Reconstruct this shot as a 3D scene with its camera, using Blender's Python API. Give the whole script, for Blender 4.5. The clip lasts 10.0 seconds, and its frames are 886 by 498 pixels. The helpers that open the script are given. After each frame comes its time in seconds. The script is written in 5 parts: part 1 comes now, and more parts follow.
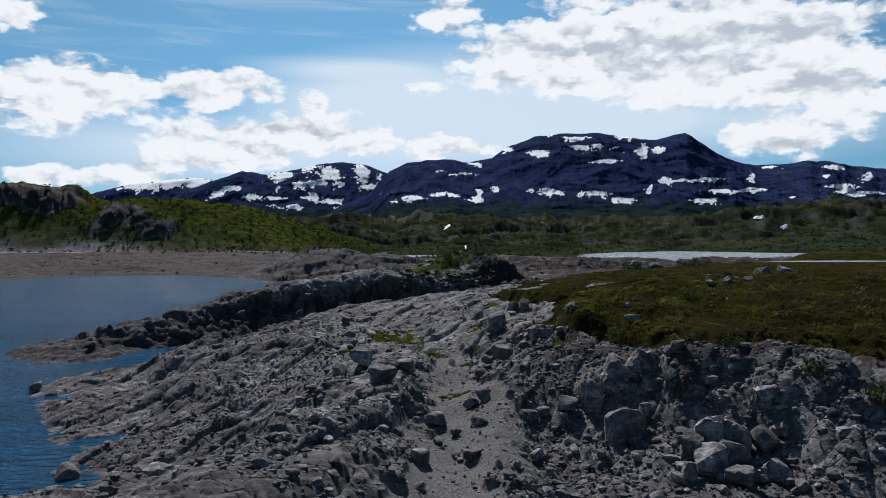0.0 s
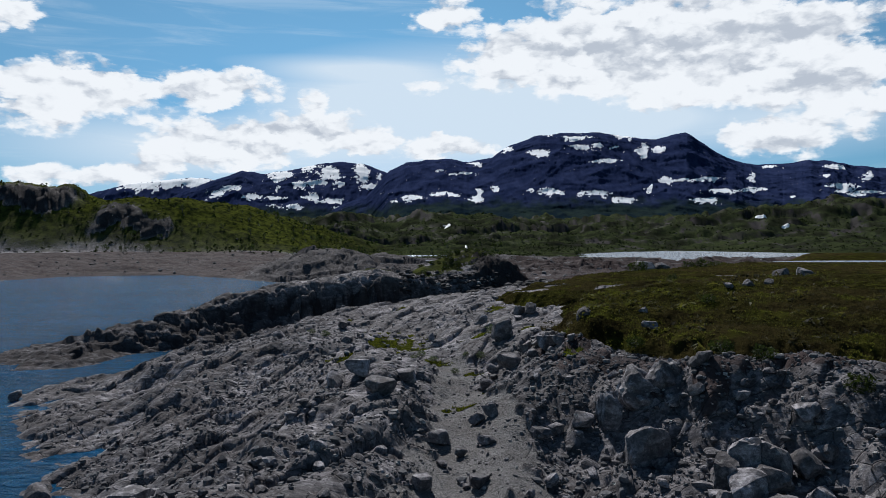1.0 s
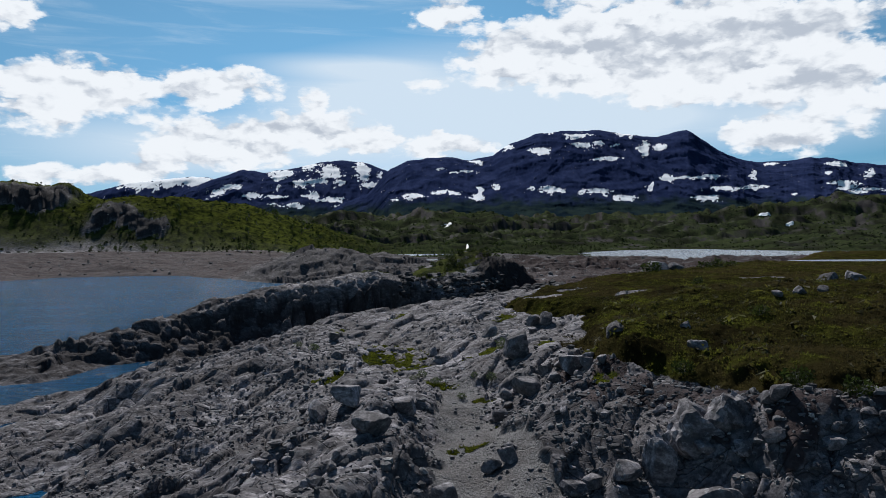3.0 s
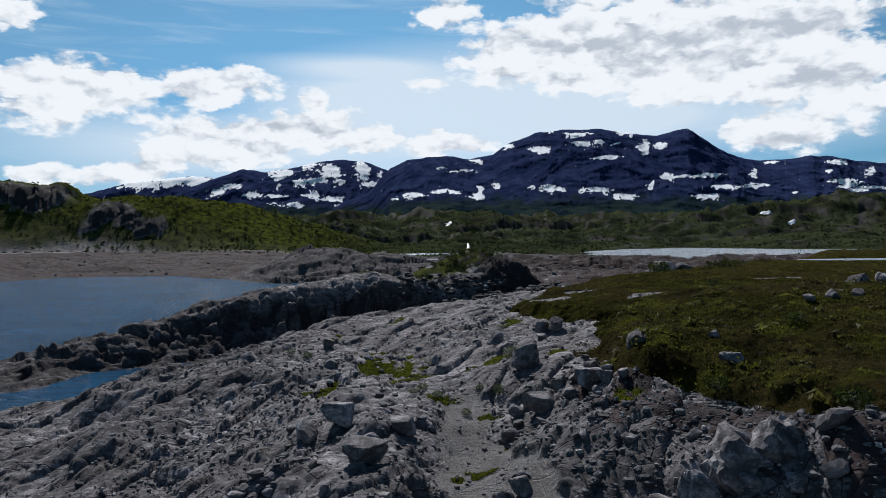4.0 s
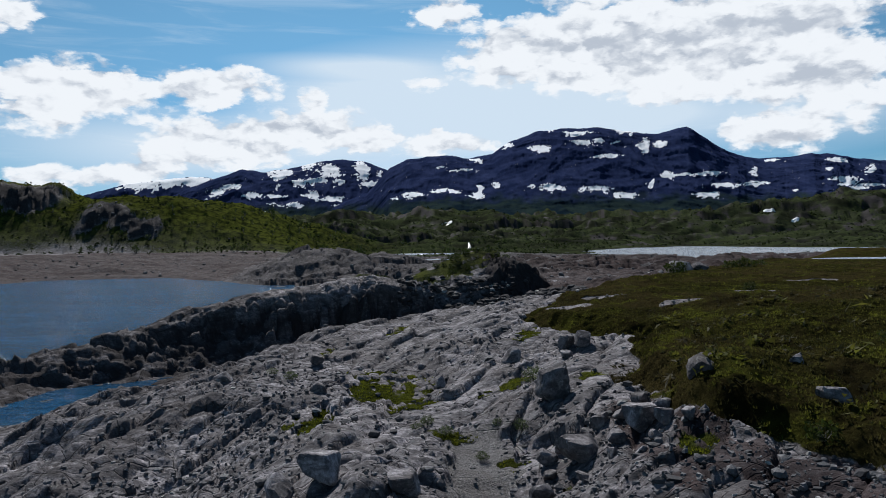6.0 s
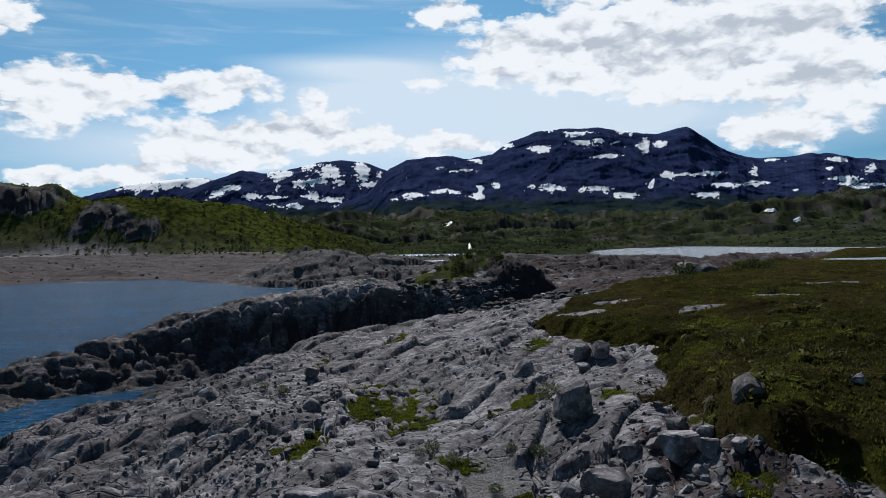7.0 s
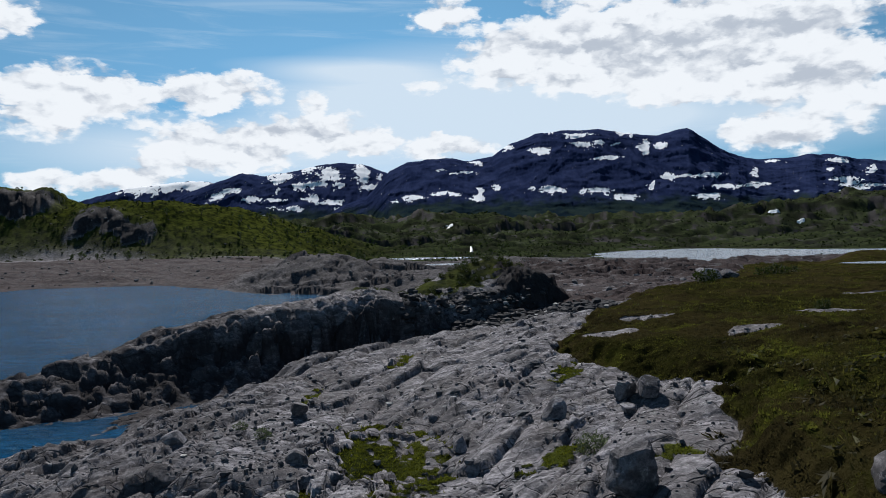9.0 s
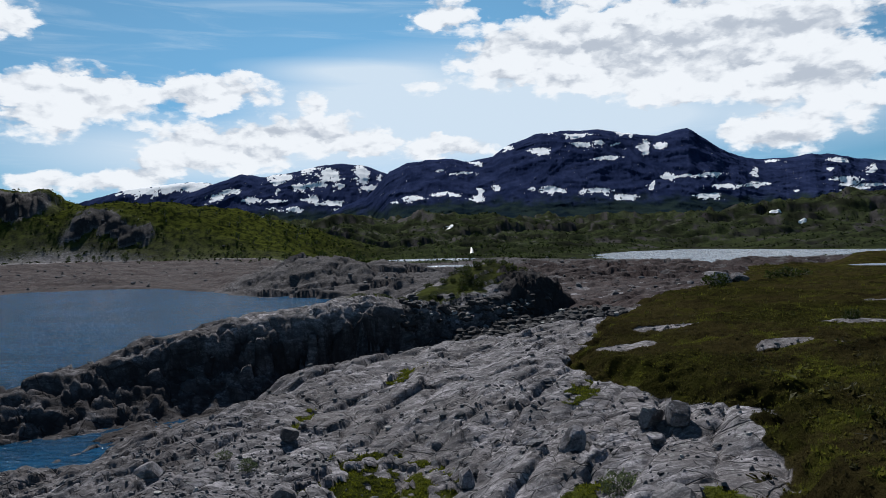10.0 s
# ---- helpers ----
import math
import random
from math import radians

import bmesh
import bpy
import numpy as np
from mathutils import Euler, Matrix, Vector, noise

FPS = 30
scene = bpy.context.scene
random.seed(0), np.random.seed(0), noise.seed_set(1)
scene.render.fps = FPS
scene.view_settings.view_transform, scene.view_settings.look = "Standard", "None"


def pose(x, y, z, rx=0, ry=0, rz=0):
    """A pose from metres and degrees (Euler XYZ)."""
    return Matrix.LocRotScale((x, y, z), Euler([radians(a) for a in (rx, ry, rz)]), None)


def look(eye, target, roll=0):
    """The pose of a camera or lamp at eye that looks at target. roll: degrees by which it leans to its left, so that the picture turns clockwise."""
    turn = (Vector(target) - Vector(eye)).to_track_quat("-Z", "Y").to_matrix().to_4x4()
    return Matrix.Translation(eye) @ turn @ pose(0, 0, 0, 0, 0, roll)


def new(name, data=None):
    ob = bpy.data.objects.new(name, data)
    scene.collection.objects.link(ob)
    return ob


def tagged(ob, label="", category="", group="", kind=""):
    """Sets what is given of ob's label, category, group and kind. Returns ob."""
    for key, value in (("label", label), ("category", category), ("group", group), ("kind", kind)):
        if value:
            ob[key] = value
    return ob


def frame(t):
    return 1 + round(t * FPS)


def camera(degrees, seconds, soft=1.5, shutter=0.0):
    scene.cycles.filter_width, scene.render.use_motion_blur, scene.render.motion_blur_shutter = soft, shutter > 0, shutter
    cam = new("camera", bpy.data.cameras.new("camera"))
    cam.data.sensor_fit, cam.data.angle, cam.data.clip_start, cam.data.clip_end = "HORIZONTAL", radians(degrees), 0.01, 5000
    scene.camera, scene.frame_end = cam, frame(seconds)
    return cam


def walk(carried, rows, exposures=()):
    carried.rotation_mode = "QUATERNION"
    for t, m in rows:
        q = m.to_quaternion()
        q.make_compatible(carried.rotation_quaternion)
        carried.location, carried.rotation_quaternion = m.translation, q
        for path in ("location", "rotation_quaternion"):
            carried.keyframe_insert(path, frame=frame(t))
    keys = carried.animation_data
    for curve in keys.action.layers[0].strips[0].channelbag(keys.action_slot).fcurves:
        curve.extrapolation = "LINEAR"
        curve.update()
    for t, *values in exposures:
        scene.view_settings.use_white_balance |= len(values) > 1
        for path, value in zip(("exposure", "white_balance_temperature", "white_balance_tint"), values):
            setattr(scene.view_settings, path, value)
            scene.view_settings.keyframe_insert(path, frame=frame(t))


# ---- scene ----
# ---------------------------------------------------------------- camera
cam = camera(66.0, 10.0, soft=0.5)
PATH = [
    (0, (0.784, 5.166, 10.541), (1.363, 105.159, 9.516), -0.20),
    (0.5, (0.714, 6.416, 10.563), (1.305, 106.409, 9.515), -0.21),
    (1, (0.665, 7.723, 10.606), (1.240, 107.715, 9.523), -0.22),
    (1.5, (0.629, 9.075, 10.658), (1.173, 109.067, 9.527), -0.24),
    (2, (0.601, 10.462, 10.710), (1.108, 110.454, 9.521), -0.27),
    (2.5, (0.575, 11.875, 10.756), (1.046, 111.866, 9.503), -0.32),
    (3, (0.546, 13.305, 10.793), (0.988, 113.295, 9.473), -0.37),
    (3.5, (0.511, 14.744, 10.821), (0.931, 114.734, 9.435), -0.43),
    (4, (0.467, 16.186, 10.840), (0.873, 116.175, 9.395), -0.49),
    (4.5, (0.412, 17.626, 10.853), (0.813, 117.614, 9.361), -0.55),
    (5, (0.346, 19.057, 10.864), (0.745, 119.045, 9.341), -0.62),
    (5.5, (0.267, 20.477, 10.877), (0.669, 120.464, 9.342), -0.69),
    (6, (0.176, 21.881, 10.896), (0.583, 121.869, 9.371), -0.75),
    (6.5, (0.076, 23.269, 10.928), (0.484, 123.257, 9.434), -0.82),
    (7, (-0.032, 24.637, 10.976), (0.374, 124.626, 9.535), -0.88),
    (7.5, (-0.144, 25.987, 11.044), (0.255, 125.977, 9.675), -0.93),
    (8, (-0.256, 27.318, 11.134), (0.132, 127.309, 9.849), -0.99),
    (8.5, (-0.363, 28.632, 11.247), (0.011, 128.624, 10.050), -1.04),
    (9, (-0.459, 29.931, 11.381), (-0.097, 129.924, 10.267), -1.09),
    (9.5, (-0.537, 31.218, 11.534), (-0.179, 131.212, 10.479), -1.15),
    (10, (-0.590, 32.497, 11.698), (-0.219, 132.491, 10.664), -1.21),
]
walk(cam, [(t, look(eye, target, roll)) for t, eye, target, roll in PATH], [(0, 0.0, 6250, 10), (10, 0.0, 6250, 10)])

# ---------------------------------------------------------------- world and sun
SUN_AZ, SUN_EL = radians(-15), radians(46)
CLOUDS_A = [(-0.555, 0.287, 0.045, 0.03, 1), (-0.482, 0.211, 0.065, 0.035, 1), (-0.409, 0.199, 0.084, 0.032, 1), (-0.301, 0.216, 0.079, 0.03, 1), (-0.533, 0.167, 0.08, 0.032, 0.9), (-0.559, 0.21, 0.036, 0.021, 0.8), (-0.36, 0.145, 0.065, 0.026, 1), (-0.279, 0.149, 0.061, 0.025, 1), (-0.209, 0.156, 0.071, 0.029, 1), (-0.137, 0.157, 0.065, 0.034, 1), (-0.064, 0.143, 0.07, 0.023, 1), (-0.183, 0.205, 0.021, 0.015, 0.9), (0.035, 0.135, 0.062, 0.017, 1), (-0.004, 0.157, 0.022, 0.01, 0.8), (-0.491, 0.085, 0.081, 0.016, 1), (-0.411, 0.097, 0.052, 0.021, 1)]
CLOUDS_B = [(-0.302, 0.119, 0.091, 0.022, 1), (0.013, 0.331, 0.066, 0.03, 1), (-0.017, 0.229, 0.035, 0.012, 0.9), (0.262, 0.294, 0.155, 0.068, 1.1), (0.151, 0.274, 0.105, 0.039, 1.1), (0.086, 0.252, 0.074, 0.033, 1), (0.443, 0.273, 0.176, 0.075, 1.1), (0.527, 0.189, 0.118, 0.047, 1), (0.337, 0.205, 0.096, 0.025, 0.7), (0.223, 0.237, 0.13, 0.035, 0.9), (0.476, 0.129, 0.079, 0.028, 1), (0.429, 0.144, 0.034, 0.02, 0.9), (0.374, 0.236, 0.144, 0.046, 1)]
VEIL = [(-0.25, 0.11, 0.35, 0.06, 0.55), (-0.1, 0.2, 0.16, 0.05, 0.5), (0.036, 0.191, 0.273, 0.083, 1.1), (0.16, 0.18, 0.16, 0.05, 0.6), (-0.144, 0.252, 0.13, 0.015, 0.5), (-0.375, 0.136, 0.215, 0.039, 0.5), (0.476, 0.159, 0.196, 0.044, 0.5), (0.337, 0.17, 0.221, 0.047, 0.4)]
GREY = [(0.49, 0.282, 0.103, 0.022, 0.8), (0.502, 0.208, 0.051, 0.015, 0.9), (0.27, 0.271, 0.115, 0.024, 0.6), (-0.279, 0.136, 0.069, 0.008, 0.4), (-0.129, 0.143, 0.049, 0.012, 0.3), (0.463, 0.127, 0.033, 0.011, 0.4), (0.374, 0.275, 0.144, 0.019, 0.5)]


class Nodes:
    """Short-hand for building a node tree."""

    def __init__(self, tree):
        self.tree = tree
        tree.nodes.clear()

    def add(self, kind, **sets):
        n = self.tree.nodes.new(kind)
        for key, value in sets.items():
            setattr(n, key, value)
        return n

    def link(self, a, b):
        self.tree.links.new(a, b)

    def put(self, socket, value):
        if isinstance(value, bpy.types.NodeSocket):
            self.link(value, socket)
        elif isinstance(value, (tuple, list)) and len(value) == 3 and socket.type == "RGBA":
            socket.default_value = (*value, 1)
        else:
            socket.default_value = value

    def math(self, op, a, b=0.0, c=0.0, clamp=False):
        n = self.add("ShaderNodeMath", operation=op, use_clamp=clamp)
        for s, v in zip(n.inputs, (a, b, c)):
            self.put(s, v)
        return n.outputs[0]

    def ramp(self, x, lo, hi, a=0.0, b=1.0):
        n = self.add("ShaderNodeMapRange", interpolation_type="SMOOTHSTEP")
        for s, v in zip(n.inputs, (x, lo, hi, a, b)):
            self.put(s, v)
        return n.outputs[0]

    def mix(self, f, a, b, blend="MIX"):
        n = self.add("ShaderNodeMix", data_type="RGBA", blend_type=blend)
        self.put(n.inputs[0], f)
        self.put(n.inputs[6], a)
        self.put(n.inputs[7], b)
        return n.outputs[2]

    def noise(self, vec, scale, detail=4.0, rough=0.55, warp=0.0, out=0):
        n = self.add("ShaderNodeTexNoise")
        if vec is not None:
            self.link(vec, n.inputs["Vector"])
        for key, v in (("Scale", scale), ("Detail", detail), ("Roughness", rough), ("Distortion", warp)):
            n.inputs[key].default_value = v
        return n.outputs[out]

    def mapping(self, vec, loc=(0, 0, 0), rot=(0, 0, 0), scale=(1, 1, 1)):
        n = self.add("ShaderNodeMapping")
        self.link(vec, n.inputs[0])
        n.inputs[1].default_value, n.inputs[2].default_value, n.inputs[3].default_value = loc, rot, scale
        return n.outputs[0]


def blobs(nd, vec, rows):
    """The sum of soft elliptical spots of sky, by bearing and steepness."""
    total = None
    for a, v, ra, rv, w in rows:
        g = nd.add("ShaderNodeTexGradient", gradient_type="SPHERICAL")
        nd.link(nd.mapping(vec, (-a / (1.35 * ra), -v / (1.35 * rv), 0), (0, 0, 0), (1 / (1.35 * ra), 1 / (1.35 * rv), 0)), g.inputs[0])
        s = nd.math("MULTIPLY", g.outputs[1], w)
        total = s if total is None else nd.math("ADD", total, s)
    return total


world = bpy.data.worlds.new("sky")
scene.world = world
world.use_nodes = True
nd = Nodes(world.node_tree)
sky = nd.add("ShaderNodeTexSky", sky_type="NISHITA", sun_disc=False, sun_elevation=SUN_EL, sun_rotation=SUN_AZ, altitude=900, air_density=1.0, dust_density=0.3, ozone_density=1.5)
geo = nd.add("ShaderNodeTexCoord")
sep = nd.add("ShaderNodeSeparateXYZ")
nd.link(geo.outputs["Generated"], sep.inputs[0])
sx, sy, sz = sep.outputs
bearing = nd.math("ARCTAN2", sx, sy)
level = nd.math("SQRT", nd.math("ADD", nd.math("MULTIPLY", sx, sx), nd.math("MULTIPLY", sy, sy)))
steep = nd.math("DIVIDE", sz, nd.math("MAXIMUM", level, 0.05))
com = nd.add("ShaderNodeCombineXYZ")
nd.link(bearing, com.inputs[0])
nd.link(steep, com.inputs[1])
where = com.outputs[0]
# ragged edges: the place is pushed about by noise before the spots are read
rough = nd.mapping(where, scale=(1, 1.9, 1))
push = nd.add("ShaderNodeVectorMath", operation="SUBTRACT")
nd.link(nd.noise(rough, 26, 6, 0.62, out=1), push.inputs[0])
push.inputs[1].default_value = (0.5, 0.5, 0.5)
pushed = nd.add("ShaderNodeVectorMath", operation="MULTIPLY_ADD")
nd.link(push.outputs[0], pushed.inputs[0])
pushed.inputs[1].default_value = (0.045, 0.030, 0)
nd.link(where, pushed.inputs[2])
spots = nd.math("ADD", blobs(nd, pushed.outputs[0], CLOUDS_A), blobs(nd, pushed.outputs[0], CLOUDS_B))
billow = nd.noise(rough, 17, 8, 0.60, 0.2)


def heaps(vec):
    total = 0.0
    for scale, share in ((15.0, 0.55), (33.0, 0.30), (74.0, 0.15)):
        cell = nd.add("ShaderNodeTexVoronoi", feature="SMOOTH_F1", voronoi_dimensions="2D")
        nd.link(vec, cell.inputs["Vector"])
        cell.inputs["Scale"].default_value, cell.inputs["Smoothness"].default_value = scale, 0.3
        total = nd.math("ADD", total, nd.math("MULTIPLY", cell.outputs["Distance"], share))
    return nd.math("SUBTRACT", 1.0, total)


bent = nd.mapping(pushed.outputs[0], scale=(1, 1.7, 1))
puff = heaps(bent)
puff_up = heaps(nd.mapping(bent, loc=(0.006, 0.022, 0)))
fine = nd.noise(rough, 60, 6, 0.6)
dense = nd.math("MULTIPLY_ADD", nd.ramp(spots, 0.0, 0.35), nd.math("ADD", nd.math("MULTIPLY", nd.math("SUBTRACT", billow, 0.5), 1.3), nd.math("MULTIPLY", nd.math("SUBTRACT", puff, 0.58), 1.5)), spots)
# a few clouds drift over the rest of the sky as well
elsewhere = nd.ramp(nd.noise(geo.outputs["Generated"], 3.2, 6, 0.6), 0.66, 0.86)
away = nd.math("MULTIPLY", elsewhere, nd.ramp(nd.math("ABSOLUTE", bearing), 0.65, 0.95))
cover = nd.math("MAXIMUM", nd.ramp(dense, 0.22, 0.66), away)
streak = nd.noise(nd.mapping(where, rot=(0, 0, 0.35), scale=(2.5, 26, 1)), 1.6, 6, 0.6, 0.6)
veil = nd.math("MULTIPLY", blobs(nd, where, VEIL), 1.25, clamp=True)
haze = nd.math("MULTIPLY", blobs(nd, where, [(-0.05, 0.12, 0.75, 0.42, 1.0)]), 0.95, clamp=True)
veil = nd.math("ADD", veil, nd.math("MULTIPLY", nd.ramp(streak, 0.48, 0.75), 0.28), clamp=True)
under = blobs(nd, pushed.outputs[0], GREY)
lit = nd.math("MULTIPLY", nd.math("SUBTRACT", puff, puff_up), 1.1)
shade = nd.math("SUBTRACT", nd.math("ADD", lit, nd.math("ADD", nd.math("MULTIPLY", billow, 0.75), nd.math("MULTIPLY", fine, 0.30))), nd.math("MULTIPLY", under, 0.42))
white = nd.mix(nd.ramp(shade, 0.06, 0.62), (0.50, 0.545, 0.61), (0.89, 0.91, 0.925))
SKY_STRENGTH = 0.05
blue = nd.mix(1.0, sky.outputs[0], (SKY_STRENGTH * 0.61, SKY_STRENGTH * 0.96, SKY_STRENGTH * 1.05), "MULTIPLY")
thin = nd.mix(nd.math("MULTIPLY", veil, 0.9), nd.mix(haze, blue, (0.225, 0.525, 0.83)), (0.69, 0.785, 0.865))
full = nd.mix(cover, thin, white)
bg = nd.add("ShaderNodeBackground")
nd.link(full, bg.inputs[0])
bg.inputs[1].default_value = 1.0
nd.link(bg.outputs[0], nd.add("ShaderNodeOutputWorld").inputs[0])

sun = new("sun", bpy.data.lights.new("sun", "SUN"))
sun.data.energy, sun.data.angle, sun.data.color = 5.0, radians(0.6), (1.0, 0.955, 0.90)
sun_from = Vector((math.sin(SUN_AZ) * math.cos(SUN_EL), math.cos(SUN_AZ) * math.cos(SUN_EL), math.sin(SUN_EL)))
sun.matrix_world = look(sun_from * 800, (0, 0, 0))


# ---------------------------------------------------------------- noise in the plane
def hashed(ix, iy, seed):
    h = (ix.astype(np.int64) * 374761393 + iy.astype(np.int64) * 668265263 + seed * 982451653) & 0xFFFFFFFF
    h = ((h ^ (h >> 13)) * 1274126177) & 0xFFFFFFFF
    return ((h ^ (h >> 16)) & 0xFFFFFF) / float(0x1000000)


def perlin(x, y, seed=0):
    ix, iy = np.floor(x), np.floor(y)
    fx, fy = x - ix, y - iy
    u, v = fx * fx * fx * (fx * (fx * 6 - 15) + 10), fy * fy * fy * (fy * (fy * 6 - 15) + 10)

    def corner(a, b):
        ang = hashed(ix + a, iy + b, seed) * 2 * np.pi
        return np.cos(ang) * (fx - a) + np.sin(ang) * (fy - b)

    low = corner(0, 0) * (1 - u) + corner(1, 0) * u
    high = corner(0, 1) * (1 - u) + corner(1, 1) * u
    return (low * (1 - v) + high * v) * 1.5


def fbm(x, y, octaves=4, seed=0, gain=0.5):
    total, amp = 0.0, 1.0
    for k in range(octaves):
        total = total + amp * perlin(x * 2**k, y * 2**k, seed + 17 * k)
        amp *= gain
    return total


def ridged(x, y, octaves=4, seed=0):
    total, amp = 0.0, 1.0
    for k in range(octaves):
        total = total + amp * (1 - 2 * np.abs(perlin(x * 2**k, y * 2**k, seed + 31 * k)))
        amp *= 0.5
    return total


def plates(x, y, seed=0, level=False):
    """Broken slabs: a random height and tilt for each cell, with a groove along the joints."""
    ix, iy = np.floor(x), np.floor(y)
    best, second = np.full(x.shape, 9.0), np.full(x.shape, 9.0)
    val = np.zeros(x.shape)
    flat = val
    for a in (-1, 0, 1):
        for b in (-1, 0, 1):
            cx, cy = ix + a, iy + b
            dx, dy = x - cx - 0.15 - 0.7 * hashed(cx, cy, seed), y - cy - 0.15 - 0.7 * hashed(cx, cy, seed + 1)
            d = dx * dx + dy * dy
            near = d < best
            second = np.where(near, best, np.minimum(second, d))
            tilt = (hashed(cx, cy, seed + 2) - 0.5) + (hashed(cx, cy, seed + 3) - 0.5) * dx * 1.6 + (hashed(cx, cy, seed + 4) - 0.6) * dy * 1.6
            val = np.where(near, tilt, val)
            if level:
                flat = np.where(near, hashed(cx, cy, seed + 2) - 0.5, flat)
            best = np.where(near, d, best)
    return (flat if level else val), np.sqrt(second) - np.sqrt(best)


def plates_in(mask, x, y, seed=0, level=False):
    """plates() worked out only where the mask holds; zero height and no joint elsewhere."""
    val, joint = np.zeros(x.shape), np.ones(x.shape)
    if mask.any():
        val[mask], joint[mask] = plates(x[mask], y[mask], seed, level)
    return val, joint


def fbm_in(mask, x, y, octaves=4, seed=0):
    out = np.zeros(x.shape)
    if mask.any():
        out[mask] = fbm(x[mask], y[mask], octaves, seed)
    return out


def ease(t):
    t = np.clip(t, 0, 1)
    return t * t * (3 - 2 * t)


# ---------------------------------------------------------------- the lie of the land
LAKE = [(-900, 60), (-300, 150), (-160, 185), (-124, 199), (-116, 223), (-95, 229), (-82, 230), (-69, 216), (-54, 203), (-42, 187), (-22, 177), (-14, 165), (-10, 140), (-10, 118), (-13, 101), (-21, 91.5), (-29, 84), (-36, 76.5), (-40.5, 70), (-36, 65.8), (-31.4, 66.4), (-27, 68.8), (-24, 71.8), (-22.4, 72.4), (-22.8, 70), (-23.8, 67), (-25.2, 64), (-27.6, 60), (-27, 52), (-23.2, 47), (-20.6, 42.5), (-17.1, 40), (-16.8, 36), (-19, 33.5), (-26, 15), (-34, -20), (-60, -90), (-900, -300)]
HEATH = [(60, 16), (30, 27), (18, 32.6), (14.7, 34.8), (12.2, 35.5), (10, 36.4), (8.0, 39.7), (6.7, 43.4), (6.9, 48.0), (8.0, 51.2), (10.2, 55.0), (8.6, 56), (7.6, 58), (5.5, 63.8), (7.5, 72), (10.5, 80), (14, 87), (22, 104), (40, 128), (60, 170), (85, 222), (160, 255), (260, 330), (500, 300), (500, -80), (100, -40)]
TARN = [(75, 384), (70, 312), (86, 250), (110, 268), (150, 298), (178, 328), (205, 338), (245, 380), (218, 402), (192, 500), (172, 520), (150, 492), (127, 478), (100, 440), (86, 410)]
RIDGE = [(-39, 70, 0.2), (-35, 72.5, 1.0), (-30, 76.5, 2.4), (-26, 80.5, 3.2), (-22, 84, 4.5), (-17, 86, 5.7), (-12, 87.5, 5.9), (-6.5, 89, 7.0), (-3, 91, 6.2), (0, 93, 4.7), (5, 97, 5.4), (9.5, 101, 7.6), (12, 103, 6.3), (14.5, 105, 4.2)]
GORGE = [(-23, 73, -0.6), (-14, 79, 0.5), (-4, 84, 1.8), (5, 91, 3.6), (12, 97, 4.8)]
HILL = [(-900, 300, 58), (-420, 345, 48), (-212, 345, 32), (-165, 350, 28.5), (-132, 355, 29), (-115, 390, 26), (-108, 440, 18), (-95, 500, 10)]


def signed(x, y, poly):
    """Distance to a closed outline, positive outside it."""
    best, inside = np.full(x.shape, 1e9), np.zeros(x.shape, bool)
    for (ax, ay), (bx, by) in zip(poly, poly[1:] + poly[:1]):
        ex, ey = bx - ax, by - ay
        t = np.clip(((x - ax) * ex + (y - ay) * ey) / (ex * ex + ey * ey), 0, 1)
        best = np.minimum(best, (x - ax - t * ex) ** 2 + (y - ay - t * ey) ** 2)
        if ay != by:
            inside ^= ((ay > y) != (by > y)) & (x < ax + (y - ay) * ex / (ey if ey else 1))
    return np.where(inside, -1, 1) * np.sqrt(best)


def along(x, y, line):
    """Distance to an open line, the height of the line there, and the side (positive to its left)."""
    best, high, side = np.full(x.shape, 1e18), np.zeros(x.shape), np.ones(x.shape)
    for (ax, ay, az), (bx, by, bz) in zip(line, line[1:]):
        ex, ey = bx - ax, by - ay
        t = np.clip(((x - ax) * ex + (y - ay) * ey) / (ex * ex + ey * ey), 0, 1)
        d = (x - ax - t * ex) ** 2 + (y - ay - t * ey) ** 2
        near = d < best
        best, high = np.where(near, d, best), np.where(near, az + t * (bz - az), high)
        side = np.where(near, np.sign(ex * (y - ay) - ey * (x - ax)), side)
    return np.sqrt(best), high, side


def mound(x, y, cx, cy, rx, ry, turn=0.0):
    c, s = math.cos(radians(turn)), math.sin(radians(turn))
    dx, dy = x - cx, y - cy
    return np.exp(-(((dx * c + dy * s) / rx) ** 2 + ((dy * c - dx * s) / ry) ** 2))


MOSS = [(-2.5, 54.2, 1.9, 2.9, 15), (-4.9, 50.0, 0.9, 2.2, -12), (-2.6, 69.5, 0.8, 2.6, -15), (3.4, 41.0, 0.5, 0.4, 0), (0.3, 46.5, 0.9, 0.4, 0), (6.9, 40.0, 0.5, 0.5, 0), (3.0, 51.5, 1.2, 0.5, 30), (6.2, 49.2, 0.7, 0.5, 0), (5.2, 60.5, 0.5, 1.6, -20), (1.8, 38.6, 0.5, 0.4, 0), (-6.5, 62, 0.4, 1.4, 0), (12.2, 24.8, 0.6, 0.5, 0), (2.4, 44.2, 0.7, 0.4, 0)]
BARE = [(12.5, 72.4, 2.2, 0.9, 10), (14.5, 62.5, 1.7, 0.8, 25), (22.5, 70.0, 2.5, 0.9, 10), (16.4, 61.0, 0.5, 0.6, 0), (8.6, 66.2, 1.8, 0.7, 20), (6.8, 76.5, 1.2, 1.2, 0), (34, 84, 2.6, 0.8, 0), (13, 90, 3, 1.0, 20)]


